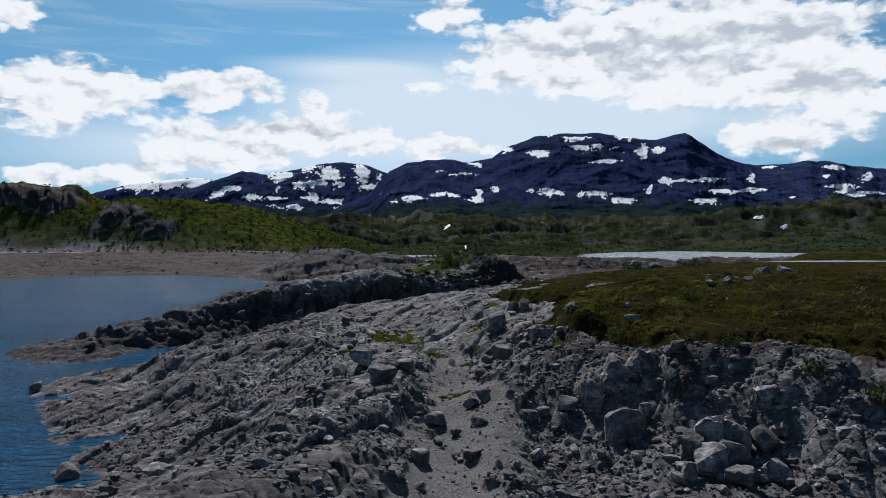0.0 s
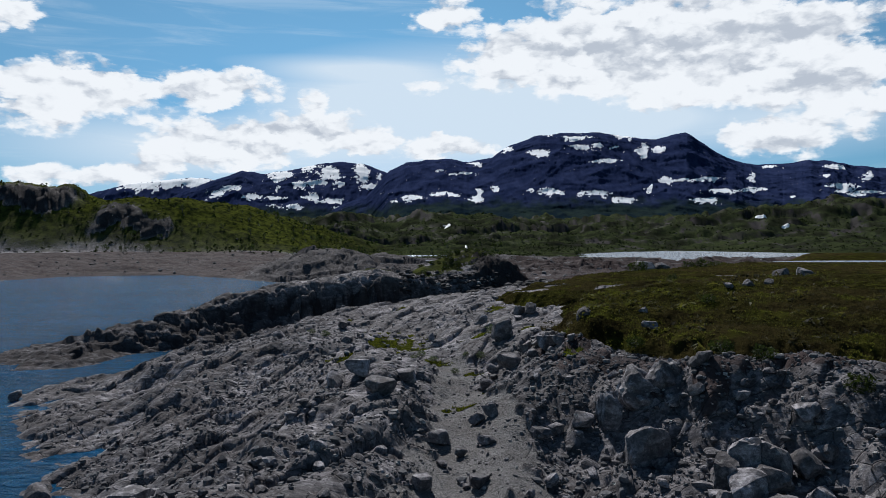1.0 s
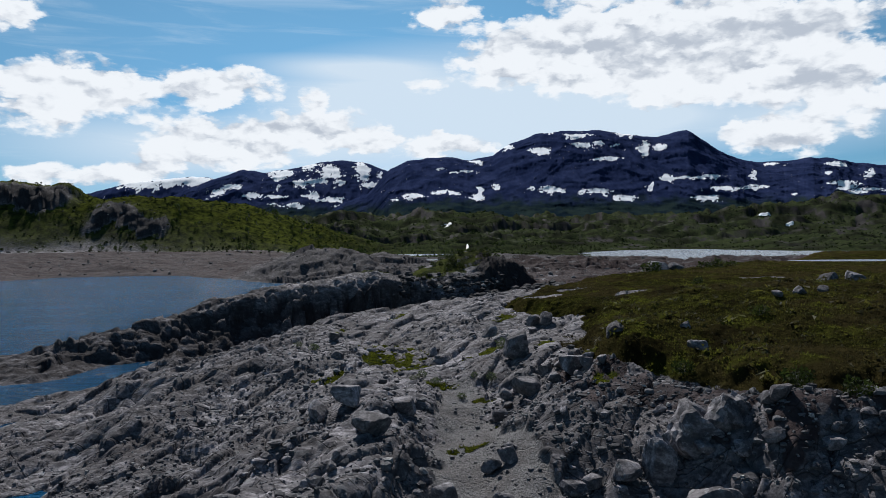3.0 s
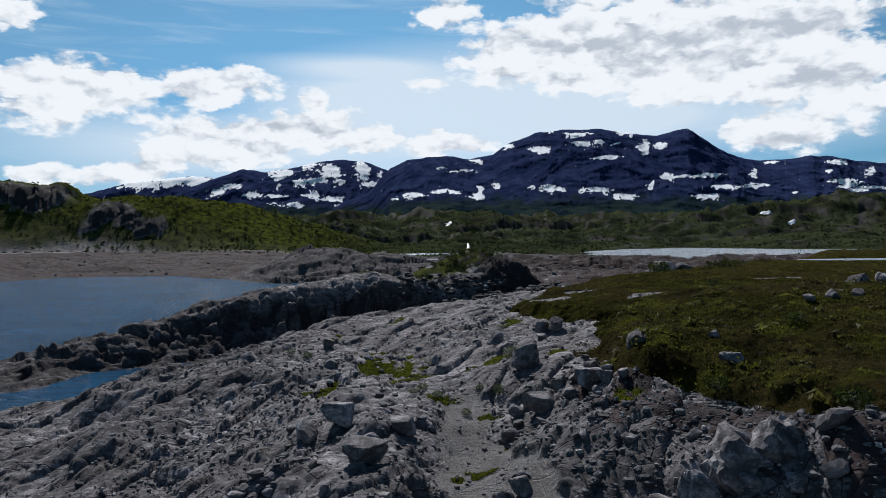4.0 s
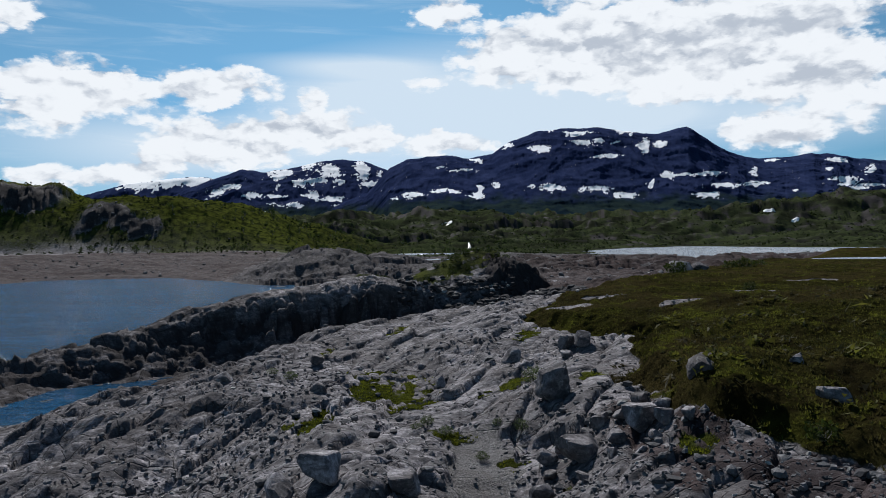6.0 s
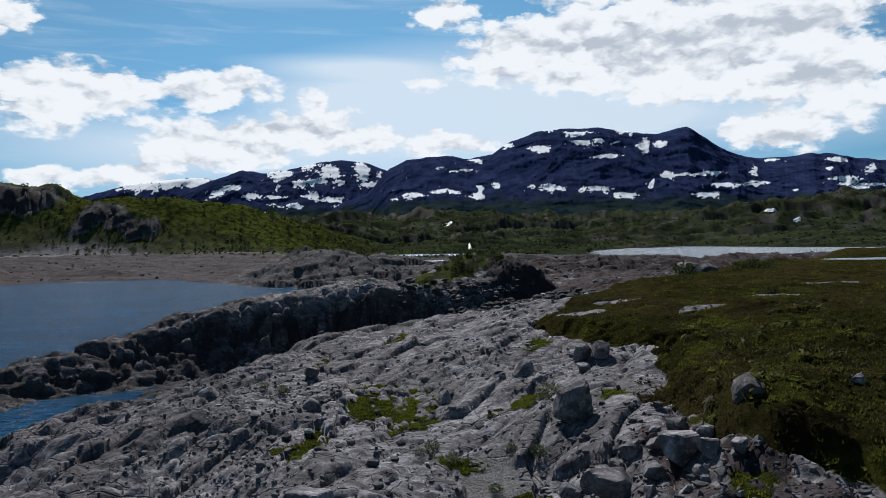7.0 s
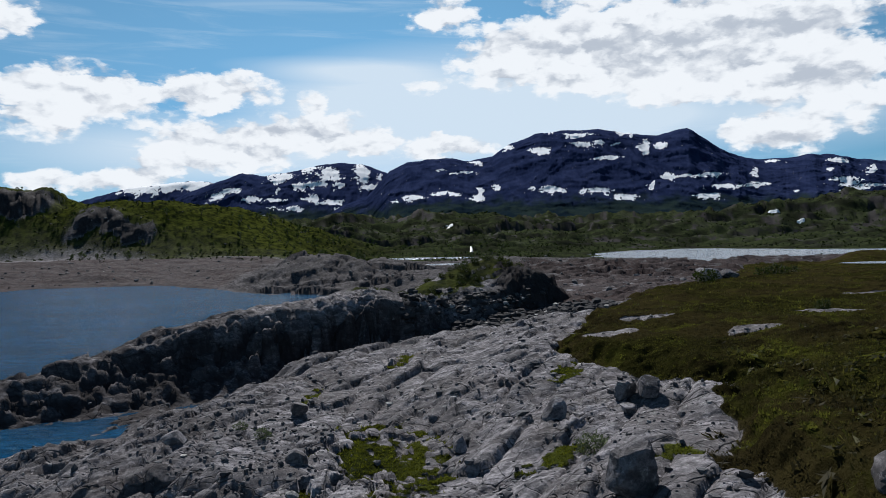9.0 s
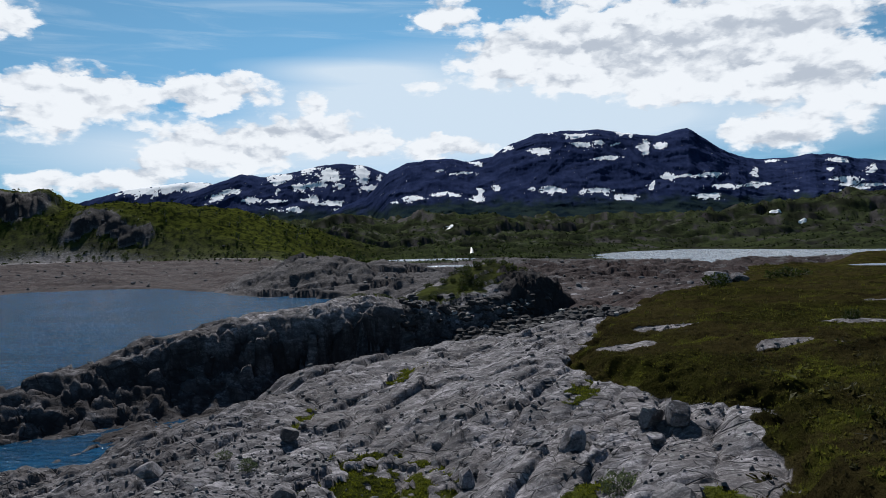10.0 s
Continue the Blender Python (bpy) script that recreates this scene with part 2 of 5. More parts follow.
def land(x, y, more=False):
    """Heights, and the cover of the ground: heath, fresh green, gravel, brown bog, each 0 to 1."""
    x, y = np.asarray(x, float), np.asarray(y, float)
    r = np.hypot(x, y)
    near = ease((420 - r) / 200)
    close, hilly = r < 170, (y > 240) & (y < 720)
    wob = fbm_in(near > 0, x * 0.16, y * 0.16, 4, 3)
    wob2 = fbm_in(near > 0, x * 0.7, y * 0.7, 3, 8)
    shore = signed(x, y, LAKE) + near * (wob * 1.3 + wob2 * 0.5)
    heath_d = -signed(x, y, HEATH) + near * (wob * 0.9 + wob2 * 0.55)
    # bare rock shore rising inland; broad beach on the far side
    beach = ease((y - 150) / 40) * ease((-x - 46) / 26)
    rise = (4.3 - 1.1 * ease((y - 120) / 80)) * ease(shore / 18) * (1 - beach) + beach * (6.5 * ease(shore / 62))
    h = np.where(shore > 0, rise, np.maximum(shore * 0.22, -5))
    inland = ease(shore / 10)
    e = -heath_d
    h = h + inland * 1.25 * ease(1 - e / 12) * ease((210 - y) / 130)
    south = ease((39 - y) / 7) * ease((x - 2.5) / 3)
    h = h - 2.3 * south * ease((e - 0.4) / (5 + 3 * ease((x - 11) / 3))) * inland
    gully = np.exp(-(((x - 1.2 - 0.06 * (y - 30)) / 3.1) ** 2)) * ease((55 - y) / 16)
    h = h - 1.9 * gully * inland
    h = h - 0.75 * mound(x, y, -0.6, 52.5, 4.5, 6) - 0.55 * mound(x, y, 4.6, 41.8, 2.8, 2.2)
    # the bluff above the small beach
    h = h + inland * (0.7 * ease((mound(x + 0.8 * wob2, y + 0.8 * wob2, -3.4, 35.0, 2.7, 5.5, -15) - 0.25) / 0.3) + 0.35 * mound(x, y, -2.8, 40.5, 2.2, 2.4))
    h = h - inland * 0.9 * mound(x, y, -9.5, 33, 3.5, 5, 0)
    h = h + 0.6 * mound(x, y, 8.9, 43.2, 1.9, 2.0) + 0.65 * mound(x, y, 8.3, 41.6, 1.3, 1.3) + 1.3 * mound(x, y, 14.5, 30, 3, 4) + 0.6 * mound(x, y, 9.3, 53.7, 1.5, 2.2)
    h = h - inland * 0.55 * mound(x, y, -7, 51, 7, 8)
    inner = ease(heath_d / 1.6)
    h = h + inner * (0.6 + 0.5 * ease(heath_d / 9) + 0.018 * np.clip(x - 40, 0, 90)) * ease((210 - y) / 130)
    h = h + inner * 1.55 * mound(x, y, 27, 52, 14, 13)
    # the gorge, then the cliffed ridge behind it
    gd, gz, _ = along(x, y, GORGE)
    cut = 1 - ease((gd + wob2 * 0.6 - 2.2) / 4.5)
    h = h * (1 - cut) + np.minimum(h, gz) * cut
    rd, rz, side = along(x, y, RIDGE)
    by_ridge = rd < 26
    jag, joint = plates_in(by_ridge, (x + 0.5 * y) * 0.30 + 0.2 * wob2, (y - 0.5 * x) * 0.55, 5)
    jag2, joint2 = plates_in(by_ridge, (x + 0.5 * y) * 0.85, (y - 0.5 * x) * 1.3 + 0.2 * wob2, 9)
    rdj = rd + (jag * 1.0 + jag2 * 0.6 + 0.2 * wob2) * near
    # a sheer wall in the middle, a slanting flank towards the spit
    slant = np.maximum(ease((-11 - x) / 9), 0.85 * np.exp(-(((x - 3) / 3.0) ** 2)))
    wall = rdj / (2.6 + 4.2 * slant)
    south_face = rz - np.clip(rz + 1.6, 0, 7.5 + slant) * (0.16 * ease(wall / 0.5) + 0.84 * ((1 - slant) * ease((wall - 0.35) / 0.6) + slant * np.clip((wall - 0.1) / 0.95, 0, 1)))
    south_face = south_face - 0.15 * (1 - ease(joint / 0.10)) - 0.08 * (1 - ease(joint2 / 0.15))
    back = ease((x + 9) / 4)
    north_face = rz + 2.3 * mound(x, y, 1.5, 103, 8, 6, 35) - np.clip(rz - 2.6, 0.6, 9) * ease((rd - 3 - 5 * back) / 16)
    tip = ease((x + 30) / 14)
    north_face = north_face * tip + (1 - tip) * (rz - 3.2 * ease(rd / 8))
    crest = np.where(side < 0, south_face, north_face) + (jag * 0.45 + 0.15 * jag2 + 0.5 * jag2 * ease((x - 4) / 3)) * ease(3 - rd / 2)
    crest = crest + 0.9 * np.minimum(shore, 0)
    use = (rd < 24) & (y > 60)
    h = np.where(use, np.maximum(h, crest), h)
    h = h - 0.9 * mound(x, y, 2, 245, 18, 22)
    # the valley beyond: bog, tarns, outcrops, hills
    far = ease((y - 330) / 250)
    h = h + far * (0.030 * np.clip(y - 400, 0, 4000) + 0.012 * np.clip(np.abs(x) - 300, 0, 4000) * ease((y - 200) / 300))
    h = h + 4.2 * mound(x, y, -38, 209, 11, 9, -20) + 3.6 * mound(x, y, -22, 206, 15, 9, 10) + 0.5 * mound(x, y, -6, 212, 9, 6)
    h = h + 2.2 * mound(x, y, -106, 243, 11, 7) + 2.2 * mound(x, y, 28, 300, 18, 8) + 5.0 * mound(x, y, 12, 412, 26, 12) + 3.5 * mound(x, y, 62, 398, 16, 10)
    hd, hz, hs = along(x, y, HILL)
    lump = fbm_in(y > 180, x * 0.022, y * 0.022, 5, 40)
    foot = ease((y - 268 + lump * 8) / 60)
    flank = np.where(hs < 0, hz * (1 - ease((hd + lump * 9) / 95)), hz * (1 - ease(hd / 300)))
    h = np.maximum(h, h * 0.4 + flank * foot + foot * lump * 2.2 * ease((hz - 8) / 10) * ease(1.2 - hd / 110))
    cliff = np.zeros(x.shape)
    block, _ = plates_in(hilly, x * 0.09 + lump * 0.3, y * 0.16, 140)
    block2, _ = plates_in(hilly, x * 0.33, y * 0.5, 150)
    h = h + foot * ease((hz - 8) / 10) * ease(1.3 - hd / 110) * (0.8 * ridged(x * 0.04, y * 0.06, 3, 160) + 0.35 * fbm_in(hilly, x * 0.14, y * 0.2, 3, 163) - 0.5)
    for cx, half, cy, up in ((-196, 30, 320, 6.5), (-138, 21, 314, 2.6), (-280, 40, 306, 6.0)):
        win = ease((half - np.abs(x - cx) + lump * 5) / (0.35 * half))
        line = y - cy - 11 * fbm_in(hilly, x * 0.06, y * 0.02, 4, 145) - 4.0 * block - 3.0 * block2
        h = h + win * up * (0.4 * ease(line / 1.8) + 0.35 * ease((line - 4.5) / 1.6) + 0.25 * ease((line - 10) / 2)) * ease(1.25 - line / 32)
        cliff = np.maximum(cliff, win * ease((line + 3) / 2.5) * ease((13 - line) / 5))
    h = h + cliff * 1.3 * fbm_in(cliff > 0, x * 0.16, y * 0.25, 4, 147)
    big = fbm_in(y > 150, x * 0.009, y * 0.009, 6, 50)
    hills = 24 * mound(x, y, 22, 760, 66, 70) + 8 * mound(x, y, 80, 800, 50, 60) + 15 * mound(x, y, 290, 740, 110, 80, -8)
    hills = hills + 29 * mound(x, y, 455, 770, 105, 100) + 7 * mound(x, y, 190, 820, 60, 80) + 12 * mound(x, y, -110, 800, 60, 60) + 22 * mound(x, y, 640, 700, 160, 160)
    hills = hills + 8 * mound(x, y, -60, 640, 40, 30) + 5 * mound(x, y, 75, 500, 26, 14)
    bulk = np.clip(hills / 12, 0, 1)
    h = h + bulk * (3.5 * fbm_in(y > 520, x * 0.014, y * 0.02, 5, 180)) + hills * (1 + 0.30 * big) + far * big * 5 + ease((y - 1100) / 900) * 30 * np.abs(big)
    # ice-worn steps: a steep broken face towards the lake and a long gentle back
    deep = y > 380
    crag = np.zeros(x.shape)
    for rate, tall, seed in ((0.013, 11.0, 170), (0.036, 3.4, 175)):
        w = y * rate + 1.5 * fbm_in(deep, x * rate * 0.42, y * rate * 0.5, 4, seed) + x * rate * 0.12
        tooth = w - np.floor(w)
        lot = fbm_in(deep, x * rate * 0.5, np.floor(w) * 7.3, 2, seed + 1)
        high = ease((y - 400) / 160) * ease((2300 - y) / 500) * ease((lot + 0.45) / 0.7)
        h = h + high * tall * ease(tooth / 0.30) * (1 - tooth)
        crag = np.maximum(crag, ease((high - 0.35) / 0.3) * ease(tooth / 0.04) * ease((0.26 - tooth + 0.1 * big) / 0.06))
    lake2 = signed(x, y, TARN) + fbm(x * 0.05, y * 0.05, 3, 21) * 6
    low = 1 - ease(lake2 / 110)
    h = h * (1 - low) + np.minimum(h, 3.25 + 0.022 * np.clip(lake2, 0, 150)) * low
    h = np.where(lake2 < 0, np.maximum(2.9 + lake2 * 0.08, 1.5), h)
    wet = np.zeros(x.shape)
    for cx, cy, rx, ry in ((-4, 351, 26, 19), (3.5, 268, 9, 8), (46, 352, 9, 5), (88, 155, 13, 4.5), (-14, 300, 7, 3)):
        basin = mound(x, y, cx, cy, rx, ry)
        top = 6.0 if cy == 155 else 3.4
        wet = np.maximum(wet, ease(basin * 2.4))
        h = h * (1 - ease(basin * 2.4)) + np.minimum(h, top + 0.15 - 1.2 * ease((basin - 0.3) / 0.4)) * ease(basin * 2.4)
    h = h + 3.3 * ease((x - 0.545 * (y - 19) + 4) / 12) * np.exp(-(((y - 225) / 16) ** 2)) * ease((300 - x) / 60)
    # cover
    heath = ease((heath_d + 0.1) / 0.35)
    for cx, cy, rx, ry, turn in BARE:
        heath = heath * (1 - ease((mound(x + 0.5 * wob2, y + 0.5 * wob2, cx, cy, rx, ry, turn) - 0.35) / 0.08))
    heath = heath * ease((lake2 - 2) / 8)
    hill = np.maximum(foot * ease((shore - 46 + lump * 10) / 10), far)
    green = hill * (1 - cliff) * (1 - 0.6 * crag * ease((fbm_in(deep, x * 0.06, y * 0.03, 3, 190) + 0.1) / 0.3)) * ease((big + 1.15) / 0.3)
    fresh = np.zeros(x.shape)
    crumb = fbm_in((r < 80) & (np.abs(x) < 16), x * 1.7, y * 1.7, 3, 245)
    for cx, cy, rx, ry, turn in MOSS:
        spot = mound(x + 0.5 * wob2, y + 0.5 * wob2, cx, cy, rx, ry, turn)
        fresh = np.maximum(fresh, ease((spot + (0.7 * wob2 + 0.9 * crumb) * ease(spot / 0.3) - 0.28) / 0.3))
    topgreen = ease((rd - 1.2 - wob2) / 2) * ease((15 - rd) / 4) * (side > 0) * ease((x + 12) / 6) * ease((14 - x) / 4) * (y > 80) * ease((wob + 0.35) / 0.3)
    green = np.maximum(np.maximum(green, fresh), 0.9 * topgreen)
    track = 1 - np.abs(x - np.interp(y, [20, 27, 31, 36, 42, 47], [0.2, 0.9, 1.9, 2.0, 1.5, 1.4])) / np.interp(y, [20, 27, 31, 36, 42, 47], [1.6, 2.0, 2.6, 1.7, 1.1, 0.7])
    gravel = np.maximum(ease((track + 0.45 * wob2 + 0.12) / 0.25) * ease((48 - y) / 2), beach * ease((70 - shore) / 15) * 0.15)
    gravel = np.maximum(gravel, ease(mound(x, y, -11, 31.5, 5, 3.5) * 2 - 0.5))
    brown = beach * ease((75 - shore) / 15) + (1 - beach) * ease((y - 88) / 12) * ease((x - 8) / 8) * ease((300 - y) / 60) * (1 - heath) * ease((wob + 0.55) / 0.5)
    # brown soil under the heath edge, doubling as the bank's shadow
    brown = np.maximum(brown, 0.8 * ease((3.0 - e + wob2) / 1.2) * (1 - heath) * ease((47 - y) / 3) * ease((x - 4.6) / 1.5) * ease((wob2 + 0.5) / 0.4))
    rock = (1 - heath) * (1 - green) * (1 - gravel)
    # relief of the surface itself
    c, s = math.cos(radians(62)), math.sin(radians(62))
    u, v = (x * c + y * s) + wob2 * 0.18, (y * c - x * s) + wob2 * 0.12 + 0.5 * wob
    big_p, big_j = plates_in(near > 0, u * 0.24, v * 0.55, 60)
    mid_p, mid_j = plates_in(close, u * 0.75 + 7, v * 1.45, 70)
    small_p, small_j = plates_in(close, u * 2.1, v * 3.6 + 3, 80)
    rubble = ease(south * 1.2 + ease((40 - y) / 6) * ease((-2 - x) / 3) * 0.4)
    # how broken the rock is: whole slabs here, split blocks there
    split = ease((fbm_in(close, x * 0.13, y * 0.13, 3, 240) + 0.12) / 0.35)

    def dome(j, w):
        return 1 - (1 - np.clip(j / w, 0, 1)) ** 2

    rel = 0.34 * wob + (0.27 * big_p + 0.11 * dome(big_j, 0.45) - 0.13 * (1 - ease(big_j / 0.05))) * (1 - 0.35 * rubble)
    rel = rel + (0.035 + 0.085 * split) * (1.2 * mid_p + 0.4 * dome(mid_j, 0.4)) - (0.02 + 0.06 * split) * (1 - ease(mid_j / 0.07))
    rel = rel + split * (0.04 * small_p + 0.012 * dome(small_j, 0.5)) + 0.012 * ridged(u * 1.2, v * 2.6, 3, 90)
    rel = rel + rubble * 0.12 * plates_in(close, x * 0.4, y * 0.4, 66)[0]
    tuss = 0.10 * fbm_in(close, x * 1.9, y * 1.9, 3, 95) + 0.22 * fbm_in(near > 0, x * 0.33, y * 0.33, 3, 97)
    above = ease((shore + 0.4) / 1.5)
    dry = ease(lake2 / 4) * (1 - wet)
    h = h + dry * near * above * (rock * rel * (1 - beach * 0.6) * (1 - 0.75 * ease(heath_d / 1.5)) + heath * tuss + gravel * 0.06 * wob + np.minimum(green, 1) * 0.5 * tuss)
    mid = ease((r - 120) / 80)
    shelf, shelf_j = plates_in((r > 110) & (r < 340), x * 0.11, y * 0.24 + 0.4 * wob, 190)
    h = h + mid * above * dry * (1 - green) * (1 - heath) * (1 - beach) * (1.7 * shelf - 0.7 * (1 - ease(shelf_j / 0.12))) * ease((330 - r) / 60)
    h = h + mid * above * (1 - green) * (1 - heath) * (0.36 * ridged(x * 0.06, y * 0.13, 4, 33) - 0.1) * (lake2 > 2) * (1 - wet) * ease((900 - r) / 300)
    rough_far = ease((y - 260) / 200)
    h = h + rough_far * 2.3 * ridged(x * 0.035, y * 0.05, 4, 44) * ease((lake2 - 5) / 40) * ease((shore - 50) / 30) * (1 - wet) * (1 - 0.8 * mound(x, y, 16, 398, 14, 14))
    if more:
        # moss, ridge-top and hill grass; sun on the left hill is put in too
        meadow_sun = np.maximum(np.maximum(fresh, 0.75 * topgreen), foot * ease((-x - 10) / 70) * ease((560 - y) / 150))
        # the south face's shade goes into this mask; the other terms are darker rock
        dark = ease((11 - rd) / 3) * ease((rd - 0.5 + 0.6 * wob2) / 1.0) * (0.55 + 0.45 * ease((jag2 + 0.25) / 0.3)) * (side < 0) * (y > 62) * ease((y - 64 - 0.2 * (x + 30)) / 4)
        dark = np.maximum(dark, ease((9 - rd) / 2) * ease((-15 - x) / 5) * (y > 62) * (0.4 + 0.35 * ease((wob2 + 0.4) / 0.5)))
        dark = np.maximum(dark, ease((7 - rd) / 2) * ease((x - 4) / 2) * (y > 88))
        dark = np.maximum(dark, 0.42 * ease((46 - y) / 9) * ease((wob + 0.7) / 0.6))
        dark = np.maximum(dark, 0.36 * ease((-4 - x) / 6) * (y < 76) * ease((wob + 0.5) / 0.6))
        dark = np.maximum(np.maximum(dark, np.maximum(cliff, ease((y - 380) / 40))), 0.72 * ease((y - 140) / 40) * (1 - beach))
        return h, heath, green, gravel, brown, meadow_sun, dark
    return h, heath, green, gravel, brown


# ---------------------------------------------------------------- materials
def material(name):
    m = bpy.data.materials.new(name)
    m.use_nodes = True
    n = Nodes(m.node_tree)
    out, bsdf = n.add("ShaderNodeOutputMaterial"), n.add("ShaderNodeBsdfPrincipled")
    n.link(bsdf.outputs[0], out.inputs[0])
    return m, n, bsdf


def bump(n, bsdf, height, strength, distance):
    b = n.add("ShaderNodeBump")
    b.inputs["Strength"].default_value, b.inputs["Distance"].default_value = strength, distance
    n.link(height, b.inputs["Height"])
    n.link(b.outputs[0], bsdf.inputs["Normal"])


def place_of(n):
    return n.add("ShaderNodeNewGeometry").outputs["Position"]


def gneiss(n, p, joints=True):
    """Colour and relief of grey banded bedrock with pale and dark lichen."""
    band = n.noise(n.mapping(p, rot=(0.3, 0.2, -1.08), scale=(0.8, 2.6, 2.0)), 1.3, 6, 0.66, 0.3)
    blotch = n.noise(p, 0.35, 4, 0.6)
    speck = n.noise(p, 11, 6, 0.75)
    grain = n.noise(p, 4.5, 5, 0.7)
    lichen = n.noise(p, 2.6, 5, 0.65)
    col = n.mix(n.ramp(band, 0.38, 0.64), (0.104, 0.098, 0.106), (0.475, 0.452, 0.478))
    col = n.mix(n.ramp(blotch, 0.40, 0.64, 0, 0.7), col, (0.115, 0.102, 0.100))
    col = n.mix(n.ramp(lichen, 0.56, 0.68, 0, 0.75), col, (0.35, 0.35, 0.345))
    col = n.mix(n.ramp(lichen, 0.42, 0.30, 0, 0.75), col, (0.045, 0.045, 0.047))
    col = n.mix(n.ramp(speck, 0.35, 0.65, 0.55, 0), col, (0.06, 0.06, 0.063))
    col = n.mix(n.ramp(grain, 0.50, 0.34, 0, 0.6), col, (0.052, 0.050, 0.054))
    col = n.mix(n.ramp(grain, 0.58, 0.70, 0, 0.5), col, (0.56, 0.55, 0.57))
    relief = n.math("ADD", n.math("ADD", n.math("MULTIPLY", grain, 0.2), n.math("MULTIPLY", band, 0.12)), n.math("ADD", n.math("MULTIPLY", speck, 0.35), n.math("MULTIPLY", lichen, 0.5)))
    if joints:
        push = n.add("ShaderNodeVectorMath", operation="MULTIPLY_ADD")
        n.link(n.noise(p, 1.6, 4, 0.6, out=1), push.inputs[0])
        push.inputs[1].default_value = (0.12, 0.12, 0.12)
        n.link(p, push.inputs[2])
        q = push.outputs[0]
        for scale, stretch, lift, tone in ((1.05, (0.75, 1.35, 0.8), 0.5, 0.45), (2.9, (0.85, 1.25, 1.0), 0.26, 0.45)):
            cell = n.add("ShaderNodeTexVoronoi", feature="F1")
            n.link(n.mapping(q, rot=(0, 0, -1.08), scale=stretch), cell.inputs["Vector"])
            cell.inputs["Scale"].default_value = scale
            own = n.add("ShaderNodeSeparateColor")
            n.link(cell.outputs["Color"], own.inputs[0])
            relief = n.math("ADD", relief, n.math("MULTIPLY", own.outputs[0], lift))
            col = n.mix(n.ramp(own.outputs[1], 0.45, 0.0, 0, tone), col, (0.075, 0.073, 0.078))
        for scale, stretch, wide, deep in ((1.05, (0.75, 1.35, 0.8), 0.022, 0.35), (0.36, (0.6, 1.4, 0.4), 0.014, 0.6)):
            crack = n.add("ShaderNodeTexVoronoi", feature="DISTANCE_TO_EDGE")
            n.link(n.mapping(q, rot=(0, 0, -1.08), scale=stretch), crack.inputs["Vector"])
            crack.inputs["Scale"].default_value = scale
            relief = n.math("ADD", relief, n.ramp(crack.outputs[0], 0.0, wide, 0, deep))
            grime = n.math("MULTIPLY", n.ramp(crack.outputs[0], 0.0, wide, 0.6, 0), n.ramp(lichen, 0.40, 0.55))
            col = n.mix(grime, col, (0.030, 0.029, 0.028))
    return col, relief


